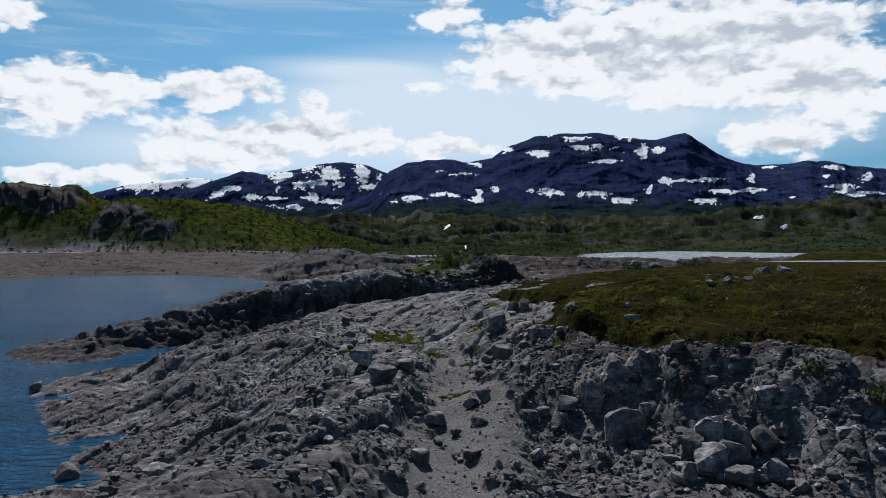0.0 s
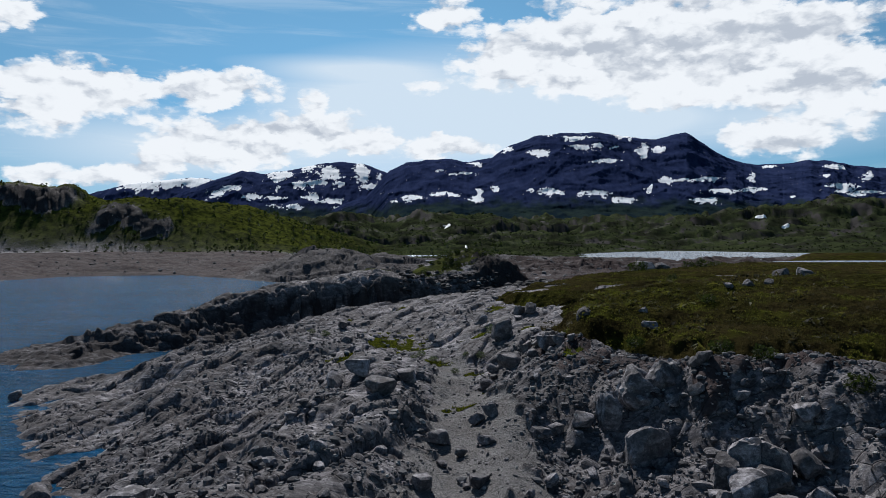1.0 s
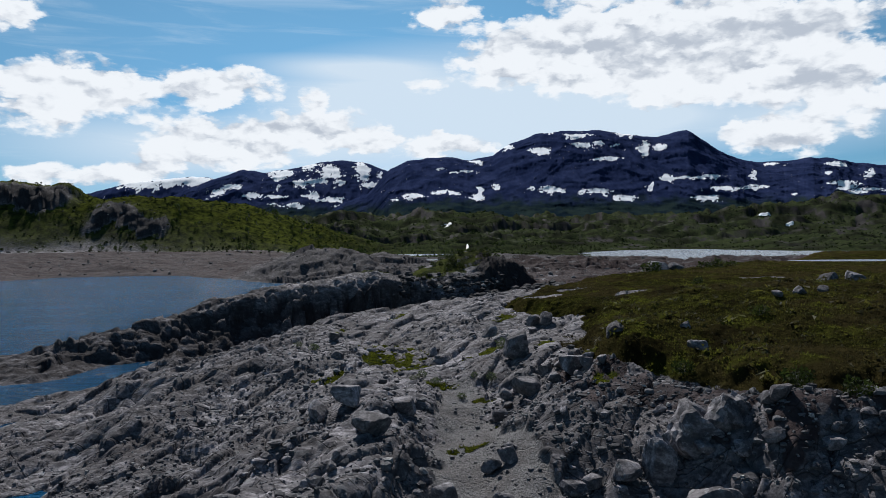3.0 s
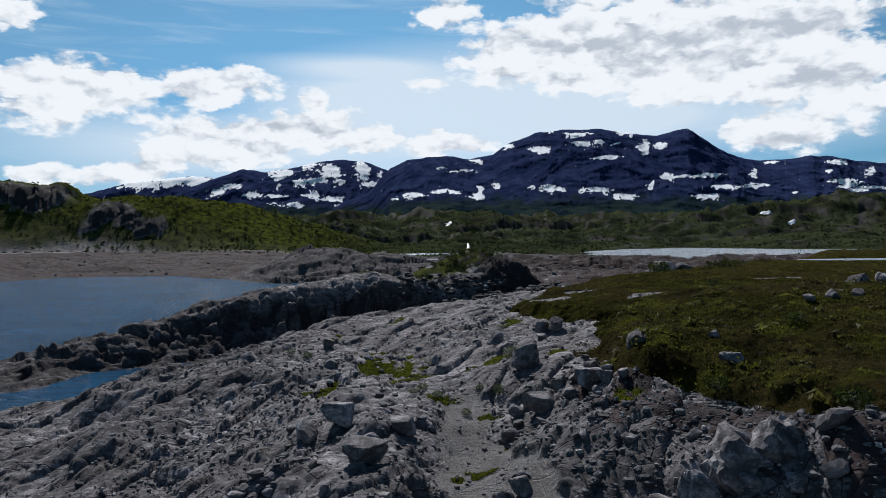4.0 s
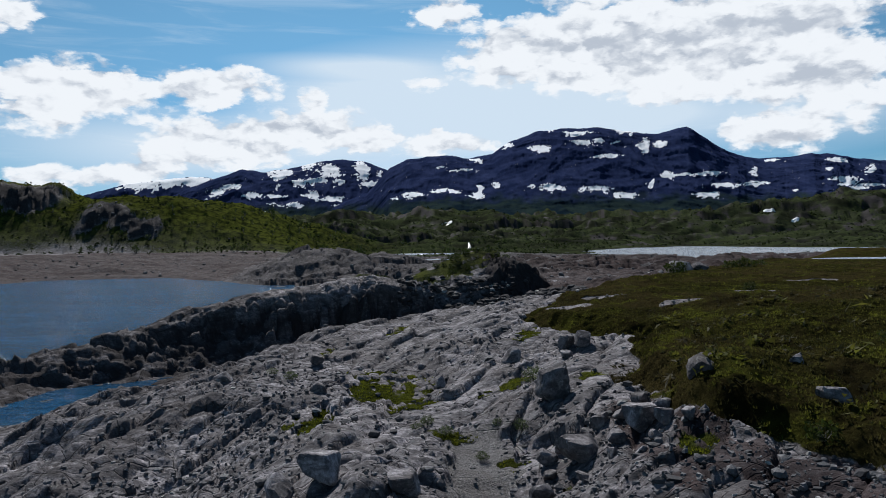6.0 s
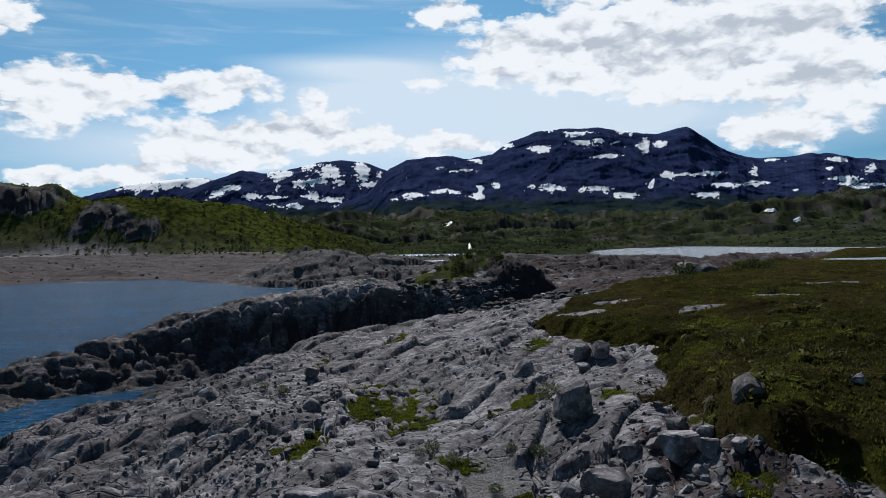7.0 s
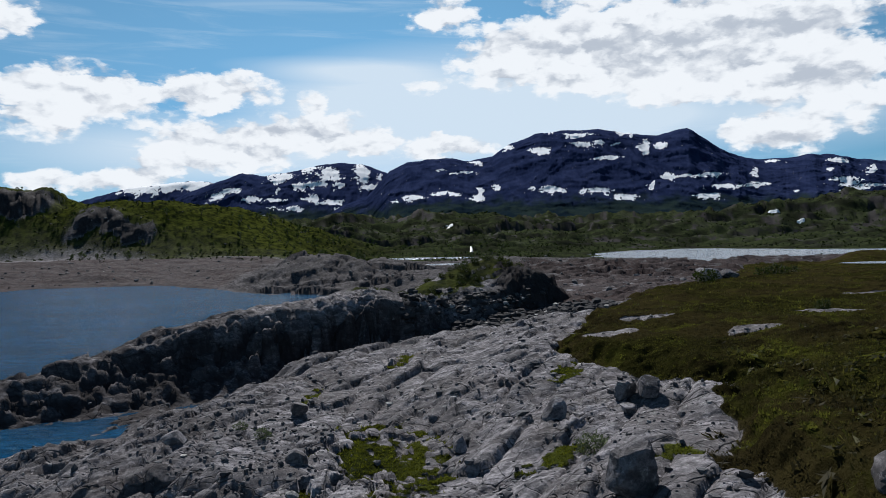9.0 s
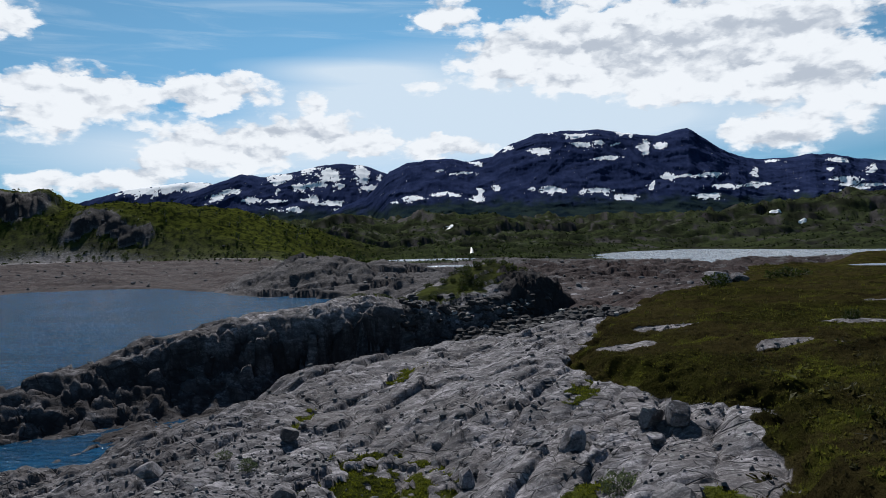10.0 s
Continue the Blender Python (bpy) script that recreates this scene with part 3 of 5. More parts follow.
def ground_material():
    m, n, b = material("land")
    p = place_of(n)
    cover = n.add("ShaderNodeAttribute", attribute_name="cover")
    s = n.add("ShaderNodeSeparateColor")
    n.link(cover.outputs["Color"], s.inputs[0])
    heath, green, gravel = s.outputs
    brown = cover.outputs["Alpha"]
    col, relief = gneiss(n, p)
    grit = n.noise(p, 14, 5, 0.75)
    patch = n.noise(p, 0.8, 4, 0.6)
    sand = n.mix(n.ramp(grit, 0.35, 0.68), (0.10, 0.098, 0.098), (0.30, 0.293, 0.293))
    sand = n.mix(n.ramp(patch, 0.4, 0.65, 0, 0.45), sand, (0.105, 0.092, 0.088))
    bog = n.mix(n.ramp(n.noise(p, 0.5, 5, 0.65), 0.35, 0.65), (0.020, 0.014, 0.015), (0.052, 0.037, 0.036))
    blade = n.noise(p, 7, 5, 0.7)
    wide = n.noise(p, 0.11, 5, 0.6)
    moor = n.mix(n.ramp(blade, 0.3, 0.7), (0.009, 0.010, 0.003), (0.036, 0.034, 0.010))
    moor = n.mix(n.ramp(wide, 0.41, 0.57, 0, 0.85), moor, (0.036, 0.029, 0.012))
    moor = n.mix(n.ramp(n.noise(p, 0.28, 5, 0.7), 0.50, 0.36, 0, 0.75), moor, (0.012, 0.010, 0.005))
    moor = n.mix(n.ramp(n.noise(p, 0.5, 5, 0.65), 0.52, 0.66, 0, 0.75), moor, (0.048, 0.050, 0.010))
    # lifted a little towards blue, for the air in front of the far hills
    lush = n.mix(n.ramp(n.noise(p, 1.3, 6, 0.7), 0.32, 0.66), (0.007, 0.011, 0.009), (0.052, 0.064, 0.026))
    lush = n.mix(n.ramp(n.noise(p, 0.045, 6, 0.62), 0.43, 0.58, 0, 0.85), lush, (0.015, 0.017, 0.011))
    lush = n.mix(n.ramp(n.noise(p, 0.028, 5, 0.7), 0.56, 0.66, 0, 0.6), lush, (0.024, 0.023, 0.024))
    rich = n.mix(n.ramp(n.noise(p, 0.35, 6, 0.7), 0.34, 0.64), (0.009, 0.013, 0.004), (0.074, 0.084, 0.013))
    lush = n.mix(n.math("MULTIPLY", n.add("ShaderNodeAttribute", attribute_name="meadow_sun").outputs["Fac"], 0.8), lush, rich)
    schist_shade = n.add("ShaderNodeAttribute", attribute_name="schist_shade").outputs["Fac"]
    # darkens the rock colour, both for dark rock and for the ridge's shaded face
    col = n.mix(n.math("MULTIPLY", schist_shade, n.ramp(n.noise(n.mapping(p, scale=(1.5, 1.5, 0.25)), 1.0, 5, 0.65), 0.30, 0.62, 1.0, 0.86)), col, (0.026, 0.023, 0.024))
    edge = n.math("SUBTRACT", n.noise(p, 2.2, 4, 0.6), 0.5)

    def soft(x):
        return n.ramp(n.math("ADD", x, n.math("MULTIPLY", edge, 0.7)), 0.35, 0.65)

    col = n.mix(n.math("MULTIPLY", soft(brown), n.ramp(n.noise(n.mapping(p, scale=(0.25, 1, 1)), 0.35, 6, 0.7), 0.35, 0.62, 0.97, 0.78)), col, bog)
    col = n.mix(n.math("MULTIPLY", soft(gravel), 0.9), col, sand)
    normal = n.add("ShaderNodeSeparateXYZ")
    n.link(n.add("ShaderNodeNewGeometry").outputs["True Normal"], normal.inputs[0])
    flat = n.ramp(normal.outputs[2], 0.36, 0.64)
    col = n.mix(n.math("MULTIPLY", soft(green), flat), col, lush)
    col = n.mix(soft(heath), col, moor)
    n.put(b.inputs["Base Color"], col)
    n.put(b.inputs["Roughness"], n.math("ADD", 0.72, n.math("MULTIPLY", grit, 0.3)))
    plant = n.math("MAXIMUM", heath, green)
    n.put(b.inputs["Specular IOR Level"], n.math("MULTIPLY", n.math("SUBTRACT", 1.0, plant), 0.06))
    height = n.math("ADD", n.math("MULTIPLY", relief, n.math("SUBTRACT", 1.0, plant)), n.math("MULTIPLY", n.math("ADD", blade, n.math("MULTIPLY", grit, 0.5)), n.math("ADD", plant, gravel)))
    bump(n, b, height, 0.95, 0.13)
    return m


def rock_material():
    m, n, b = material("boulder_rock")
    co = n.add("ShaderNodeTexCoord").outputs["Object"]
    info = n.add("ShaderNodeObjectInfo")
    shift = n.add("ShaderNodeVectorMath", operation="ADD")
    n.link(co, shift.inputs[0])
    n.link(n.math("MULTIPLY", info.outputs["Random"], 37.0), shift.inputs[1])
    col, relief = gneiss(n, shift.outputs[0], False)
    tone = n.ramp(info.outputs["Random"], 0, 1, 0.6, 1.05)
    col = n.mix(1.0, col, tone, "MULTIPLY")
    n.put(b.inputs["Base Color"], col)
    b.inputs["Roughness"].default_value = 0.85
    b.inputs["Specular IOR Level"].default_value = 0.12
    bump(n, b, relief, 0.8, 0.10)
    return m


def stone_material(name, deep, pale):
    m, n, b = material(name)
    p = place_of(n)
    rand = n.add("ShaderNodeNewGeometry").outputs["Random Per Island"]
    col = n.mix(rand, deep, pale)
    col = n.mix(n.ramp(rand, 0.94, 1.0), col, (0.5, 0.49, 0.47))
    col = n.mix(n.ramp(n.noise(p, 12, 4, 0.7), 0.35, 0.7, 0.6, 0), col, (0.05, 0.05, 0.052))
    n.put(b.inputs["Base Color"], col)
    b.inputs["Roughness"].default_value = 0.85
    b.inputs["Specular IOR Level"].default_value = 0.12
    bump(n, b, n.noise(p, 16, 4, 0.7), 0.6, 0.04)
    return m


def mountain_material(name, dark, light):
    m, n, b = material(name)
    p = place_of(n)
    snow = n.add("ShaderNodeAttribute", attribute_name="snow").outputs["Fac"]
    low = n.add("ShaderNodeAttribute", attribute_name="turf").outputs["Fac"]
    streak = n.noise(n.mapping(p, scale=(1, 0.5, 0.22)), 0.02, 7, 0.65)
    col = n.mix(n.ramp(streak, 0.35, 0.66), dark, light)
    # bluish turf: distance haze is mixed into its colour
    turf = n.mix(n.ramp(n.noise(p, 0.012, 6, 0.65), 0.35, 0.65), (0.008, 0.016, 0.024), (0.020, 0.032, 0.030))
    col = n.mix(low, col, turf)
    grain = n.math("MULTIPLY", n.math("SUBTRACT", n.noise(p, 0.03, 6, 0.7), 0.5), 0.35)
    col = n.mix(n.ramp(n.math("ADD", snow, grain), 0.46, 0.56), col, (0.86, 0.88, 0.90))
    n.put(b.inputs["Base Color"], col)
    b.inputs["Roughness"].default_value = 0.9
    b.inputs["Specular IOR Level"].default_value = 0.0
    bump(n, b, streak, 0.30, 9)
    return m


def water_material(name, deep, scale, wave, gloss):
    m, n, b = material(name)
    p = place_of(n)
    small = n.noise(n.mapping(p, rot=(0, 0, 0.5), scale=(1, 2.2, 1)), scale, 5, 0.62, 0.4)
    broad = n.noise(n.mapping(p, rot=(0, 0, 0.35), scale=(0.6, 2.0, 1)), 0.07, 4, 0.6)
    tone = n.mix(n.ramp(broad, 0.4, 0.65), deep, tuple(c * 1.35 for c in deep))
    # dark sides of the ripples, painted into the base colour
    painted_ripple = n.noise(n.mapping(p, rot=(0, 0, 0.15), scale=(0.35, 1.6, 1)), 0.8, 6, 0.75)
    n.put(b.inputs["Base Color"], n.mix(n.ramp(painted_ripple, 0.60, 0.38, 0, 0.7), tone, tuple(c * 0.4 for c in deep)))
    b.inputs["Roughness"].default_value = 0.18
    b.inputs["IOR"].default_value = 1.33
    b.inputs["Specular IOR Level"].default_value = gloss
    bump(n, b, n.math("ADD", small, n.math("MULTIPLY", broad, 2.0)), 1.0, wave)
    return m


def leaf_material(name, dark, light, scale=3.0, thin=True, moor=False):
    m, n, b = material(name)
    p = place_of(n)
    rand = n.add("ShaderNodeNewGeometry").outputs["Random Per Island"]
    col = n.mix(rand, dark, light)
    col = n.mix(n.ramp(n.noise(p, scale, 4, 0.6), 0.4, 0.7, 0.5, 0), col, tuple(c * 0.5 for c in dark))
    if moor:
        col = n.mix(n.ramp(n.noise(p, 0.11, 5, 0.6), 0.41, 0.57, 0, 0.8), col, (0.050, 0.040, 0.017))
        col = n.mix(n.ramp(n.noise(p, 0.28, 5, 0.7), 0.50, 0.36, 0, 0.75), col, (0.016, 0.014, 0.006))
        col = n.mix(n.ramp(n.noise(p, 0.5, 5, 0.65), 0.50, 0.64, 0, 0.75), col, (0.115, 0.125, 0.017))
    n.put(b.inputs["Base Color"], col)
    b.inputs["Roughness"].default_value = 0.7
    b.inputs["Specular IOR Level"].default_value = 0.2
    if thin:
        glow, both = n.add("ShaderNodeBsdfTranslucent"), n.add("ShaderNodeMixShader")
        n.put(glow.inputs[0], col)
        both.inputs[0].default_value = 0.5
        n.link(b.outputs[0], both.inputs[1])
        n.link(glow.outputs[0], both.inputs[2])
        n.link(both.outputs[0], n.tree.nodes["Material Output"].inputs[0])
    return m


LAND, ROCK = ground_material(), rock_material()
STONE = stone_material("loose_stone", (0.05, 0.05, 0.055), (0.19, 0.19, 0.20))
SCREE = stone_material("dark_scree", (0.022, 0.021, 0.023), (0.06, 0.057, 0.06))
# blue base colour stands in for the sky reflected by the waves
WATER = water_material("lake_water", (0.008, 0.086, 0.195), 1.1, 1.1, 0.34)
# pale base colour stands in for clouds mirrored in tarn and pools
CLOUD_TINT_WATER = water_material("tarn_water", (0.31, 0.345, 0.39), 0.8, 0.35, 0.9)


def mesh_of(name, verts, faces, mat, smooth=False, attrs=(), crisp=0):
    """A mesh from arrays of corners and of faces that all have the same number of corners."""
    me = bpy.data.meshes.new(name)
    verts, faces = np.asarray(verts, np.float32), np.asarray(faces, np.int32)
    k = faces.shape[1]
    me.vertices.add(len(verts))
    me.vertices.foreach_set("co", verts.ravel())
    me.loops.add(faces.size)
    me.loops.foreach_set("vertex_index", faces.ravel())
    me.polygons.add(len(faces))
    me.polygons.foreach_set("loop_start", np.arange(0, faces.size, k, dtype=np.int32))
    me.polygons.foreach_set("loop_total", np.full(len(faces), k, np.int32))
    me.polygons.foreach_set("use_smooth", np.full(len(faces), smooth, bool))
    for key, kind, values in attrs:
        a = me.attributes.new(key, kind, "POINT")
        a.data.foreach_set("color" if kind == "FLOAT_COLOR" else "value", np.asarray(values, np.float32).ravel())
    me.update(calc_edges=True)
    if crisp:
        me.set_sharp_from_angle(angle=radians(crisp))
    me.materials.append(mat)
    return me


def grid_faces(rows, cols, wrap=False):
    a = np.arange(rows * cols).reshape(rows, cols)
    b = np.roll(a, -1, 1) if wrap else a[:, 1:]
    a = a if wrap else a[:, :-1]
    return np.stack([a[:-1], b[:-1], b[1:], a[1:]], -1).reshape(-1, 4)


# ---------------------------------------------------------------- ground: one sheet to the horizon
front = np.radians(np.linspace(-37, 37, 740))
back = np.radians(np.linspace(37, 323, 70)[1:-1])
angles = np.concatenate([front, back])
radii = [0.5, 4, 8, 12, 15, 17.5, 19, 20]
while radii[-1] < 4900:
    q = radii[-1]
    radii.append(q + (0.085 if q < 62 else 0.085 + 0.11 * ((q / 62) ** 1.6 - 1)))
radii = np.array(radii)
gx = (radii[:, None] * np.sin(angles)[None, :])
gy = (radii[:, None] * np.cos(angles)[None, :])
gh, g_heath, g_green, g_gravel, g_brown, g_meadow_sun, g_dark = land(gx, gy, True)
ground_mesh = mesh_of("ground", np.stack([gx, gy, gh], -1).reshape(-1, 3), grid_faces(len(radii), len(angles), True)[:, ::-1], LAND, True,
                      [("cover", "FLOAT_COLOR", np.stack([g_heath, g_green, g_gravel, g_brown], -1)), ("meadow_sun", "FLOAT", g_meadow_sun), ("schist_shade", "FLOAT", g_dark)])
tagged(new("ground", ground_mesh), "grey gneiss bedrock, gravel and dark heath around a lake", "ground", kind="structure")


def water_sheet(name, outline, z, mat, label):
    bm = bmesh.new()
    bm.faces.new([bm.verts.new((x, y, z)) for x, y in outline])
    bmesh.ops.triangulate(bm, faces=bm.faces)
    me = bpy.data.meshes.new(name)
    bm.to_mesh(me)
    bm.free()
    me.materials.append(mat)
    return tagged(new(name, me), label, "water", kind="structure")


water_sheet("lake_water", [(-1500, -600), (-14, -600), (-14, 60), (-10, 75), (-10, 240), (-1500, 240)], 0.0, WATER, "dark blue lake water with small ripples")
water_sheet("tarn_water", [(50, 225), (270, 225), (270, 540), (50, 540)], 3.0, CLOUD_TINT_WATER, "pale tarn with cloud reflection put into its colour")
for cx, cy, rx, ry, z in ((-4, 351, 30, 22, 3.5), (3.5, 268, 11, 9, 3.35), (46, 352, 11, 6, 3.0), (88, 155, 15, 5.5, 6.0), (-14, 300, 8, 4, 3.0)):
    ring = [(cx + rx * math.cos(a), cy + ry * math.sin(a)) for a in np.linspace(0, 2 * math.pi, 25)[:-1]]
    water_sheet("pool_water", ring, z, CLOUD_TINT_WATER, "small shallow pool between flat rocks")

# ---------------------------------------------------------------- mountains
MAIN = [(-700, 160), (-554, 212), (-397, 275), (-271, 409), (-177, 456), (-51, 471), (74, 474), (169, 455), (294, 483), (389, 546), (546, 602), (672, 617), (892, 620), (1049, 597), (1207, 578), (1301, 609), (1371, 619), (1427, 590), (1553, 502), (1648, 461), (1743, 439), (1901, 441), (2059, 460), (2185, 459), (2311, 431), (2495, 415), (2913, 376), (3300, 250)]
WEST = [(-1850, 230), (-1730, 302), (-1584, 367), (-1403, 428), (-1257, 475), (-1113, 456), (-931, 481), (-786, 517), (-641, 531), (-495, 520), (-350, 469), (-205, 388), (-60, 297), (100, 200)]
ICE = [(-2600, 260), (-2401, 339), (-2248, 377), (-2095, 415), (-1904, 434), (-1674, 456), (-1559, 448), (-1444, 413), (-1330, 336), (-1200, 250)]
SNOW_MAIN = [(558, 572, 58, 17), (710, 547, 132, 14), (540, 470, 64, 26), (739, 492, 94, 29), (359, 487, 41, 23), (827, 505, 29, 23), (929, 495, 41, 14), (885, 429, 82, 14), (973, 556, 76, 20), (1060, 474, 29, 58), (1148, 487, 41, 23), (576, 266, 73, 32), (825, 257, 117, 26), (971, 226, 73, 20), (1279, 325, 64, 14), (1177, 327, 52, 29), (1088, 284, 20, 35), (1411, 330, 102, 17), (1469, 271, 117, 14), (1616, 278, 52, 17), (1396, 222, 117, 20), (1733, 394, 58, 14), (1640, 345, 23, 29), (2056, 396, 52, 17), (2027, 347, 29, 14)]
SNOW_LOW = [(2055, 280, 100, 28), (2169, 250, 80, 20), (2169, 335, 28, 34), (1627, 270, 40, 11), (190, 226, 42, 28), (199, 262, 20, 28), (284, 276, 17, 25), (7, 366, 40, 11), (121, 354, 62, 11), (460, 268, 17, 17), (-136, 232, 71, 22), (34, 250, 62, 17), (-222, 210, 40, 11), (178, 404, 40, 8), (1784, 234, 22, 8), (2020, 229, 22, 8)]
SNOW_WEST = [(-988, 432, 63, 24), (-812, 475, 70, 28), (-691, 446, 98, 42), (-481, 444, 35, 77), (-622, 369, 49, 21), (-849, 371, 42, 24), (-761, 377, 63, 21), (-780, 290, 56, 31), (-658, 271, 88, 14), (-430, 356, 35, 21), (-1006, 397, 35, 14), (-1286, 348, 49, 21), (-1147, 294, 49, 24), (-1007, 289, 63, 14), (-1374, 307, 63, 31), (-1043, 233, 49, 14), (-903, 232, 49, 17), (-1131, 189, 56, 10), (-589, 215, 63, 21), (-502, 182, 42, 10), (-989, 345, 17, 21), (-1045, 136, 49, 7), (-341, 477, 21, 35), (-376, 415, 21, 28)]
SNOW_ICE = [(-1996, 397, 171, 30), (-1807, 410, 152, 38), (-1637, 409, 114, 42), (-1487, 377, 76, 22), (-1581, 359, 76, 19)]


def mountain(name, crest, y_foot, y_crest, z_foot, eye_z, patches, turf_to, mat, label, seed, cols, rows, tilt=0.0):
    """A range from its skyline: foot slopes, steep wall with gullies, crest and far side."""
    xs = np.linspace(crest[0][0], crest[-1][0], cols)
    top = np.interp(xs, [c[0] for c in crest], [c[1] for c in crest])
    top = top + 4.5 * fbm(xs * 0.012, xs * 0 + seed, 4, seed)
    v = np.concatenate([np.linspace(0, 1, rows), [1.03, 1.1, 1.3]])[:, None]
    x = np.repeat(xs[None, :], len(v), 0)
    t = np.clip(v, 0, 1)
    run = (y_crest - y_foot) * np.clip((top - z_foot) / 400, 0.3, 1.0)[None, :]
    y = y_crest - run * (1 - v)
    # the foot is spread in step with the crest, so that the shape seen from afar keeps its bearing
    x = x * (y / y_crest)
    up = 0.16 * t + 0.84 * ease((t - 0.05) / 1.02) ** 1.15
    z = z_foot + (top[None, :] - z_foot) * up
    body = ease((1 - t) / 0.12) * ease((t - 0.04) / 0.25)
    rough_h = ridged(x * 0.004 + 0.4 * fbm(x * 0.003, z * 0.006, 2, seed), y * 0.004 + z * 0.003, 5, seed + 3)
    gully = ridged(x * 0.011, z * 0.0035, 4, seed + 7)
    y = y - body * (rough_h * 15 + gully * 10)
    ledge = np.sin(z * 0.045 + 3 * fbm(x * 0.003, z * 0.003, 3, seed + 5))
    y = y + body * ledge * 1.5
    z = z + body * (rough_h * 1.5)
    z = np.where(v > 1, z - (v - 1) * 380, z)
    # where each spot shows on the wall, as seen from the plateau by the lake
    ray = 3550.0 / y
    sx, sz = x * ray, eye_z + (z - eye_z) * ray
    wig = fbm(sx * 0.012, sz * 0.022, 5, seed + 11)
    wig2 = fbm(sx * 0.04, sz * 0.08, 4, seed + 12)
    sx = sx + 22 * fbm(sx * 0.007, sz * 0.014, 3, seed + 13) + 10 * wig2
    sz = sz + 9 * wig + 5 * wig2
    snow = np.full(x.shape, -1.0)
    for ref, rows_of in patches:
        k = 3550.0 / ref
        for cx, cz, rx, rz in rows_of:
            cx, cz, rx, rz = cx * k, eye_z + (cz - eye_z) * k, rx * k, rz * k
            d = 1 - np.sqrt(((sx - cx) / (rx * 0.95)) ** 2 + ((sz - cz - tilt * (sx - cx)) / (rz * 0.78)) ** 2)
            snow = np.maximum(snow, d)
    snow = snow + 0.42 * wig + 0.36 * wig2 + 0.40 * fbm(sx * 0.10, sz * 0.20, 3, seed + 14) - 0.20
    few = ease((ridged(sx * 0.012, sz * 0.03, 4, seed + 15) - 1.64) / 0.10) * ease((z - z_foot - 20) / 120)
    snow = np.maximum(0.5 + snow * 2.6, 0.62 * few)
    turf = 1 - ease((z + 30 * wig - turf_to) / 60)
    me = mesh_of(name, np.stack([x, y, z], -1).reshape(-1, 3), grid_faces(len(v), cols), mat, True,
                 [("snow", "FLOAT", np.clip(snow, 0, 1)), ("turf", "FLOAT", turf)])
    return tagged(new(name, me), label, "mountain", kind="structure")


# the blue of the air in between is put into the rock colours
HAZED_CRAG = mountain_material("crag", (0.014, 0.022, 0.060), (0.028, 0.039, 0.094))
mountain("mountain_main", MAIN, 2450, 3800, 66, 11, [(3550, SNOW_MAIN), (3450, SNOW_LOW)], 150, HAZED_CRAG, "dark steep mountain with patches of old snow", 101, 1100, 130)
mountain("mountain_west", WEST, 3350, 4400, 75, 11, [(4250, [(a, b, 1.3 * c, 1.3 * d) for a, b, c, d in SNOW_WEST])], 165, HAZED_CRAG, "rounded mountain streaked with snowfields", 131, 520, 90)
mountain("mountain_ice", ICE, 3800, 4650, 110, 11, [(4600, [(a, b, 1.35 * c, 1.5 * d) for a, b, c, d in SNOW_ICE])], 100, HAZED_CRAG, "distant mountain mostly covered with snow", 151, 240, 40)


# ---------------------------------------------------------------- rocks
rng = np.random.default_rng(7)


def part(name, me, parent, label=""):
    """Links a mesh as one part of a thing."""
    ob = new(name, me)
    ob.parent = parent
    return tagged(ob, label)


def thing(name, at, label, category, group="", turn=0.0):
    ob = new(name)
    ob.empty_display_size = 0.2
    ob.matrix_basis = pose(*at, 0, 0, turn)
    return tagged(ob, label, category, group)


def ball(level):
    bm = bmesh.new()
    bmesh.ops.create_icosphere(bm, subdivisions=level, radius=1)
    v = np.array([p.co[:] for p in bm.verts])
    f = np.array([[p.index for p in q.verts] for q in bm.faces])
    bm.free()
    return v / np.linalg.norm(v, axis=1)[:, None], f


BALLS = {k: ball(k) for k in (1, 2, 3, 4)}


def rock_shape(level, planes, rough=0.05, squash=(1, 0.8, 0.68), worn=32):
    """A block split off along joints: a ball cut by planes, with slightly worn edges."""
    d, f = BALLS[level]
    nrm = rng.normal(size=(planes, 3))
    nrm /= np.linalg.norm(nrm, axis=1)[:, None]
    off = rng.uniform(0.62, 0.95, planes)
    box = np.array([[1, 0, 0], [-1, 0, 0], [0, 1, 0], [0, -1, 0], [0, 0, 1], [0, 0, -1]]) + rng.normal(0, 0.38, (6, 3))
    nrm[:6] = (box / np.linalg.norm(box, axis=1)[:, None])[: len(nrm[:6])]
    off[:6] = rng.uniform(0.48, 0.7, 6)
    reach = np.clip(d @ nrm.T, 0.02, None)
    reach = off / reach
    reach = -np.log(np.exp(-worn * np.minimum(reach, 4)).sum(1) + np.exp(-worn * 1.1)) / worn
    reach = np.clip(reach, 0.25, 1.2)
    seed = int(rng.integers(1, 9999))
    wave = fbm(d[:, 0] * 2.3 + d[:, 2] * 1.7, d[:, 1] * 2.3 - d[:, 2] * 1.1, 4, seed)
    v = d * (reach * (1 + rough * wave))[:, None] * np.array(squash)
    v[:, 2] -= v[:, 2].min()
    return v / max(np.ptp(v[:, 0]), 1e-6), f


def height_at(x, y):
    return float(land(np.array([x]), np.array([y]))[0][0])


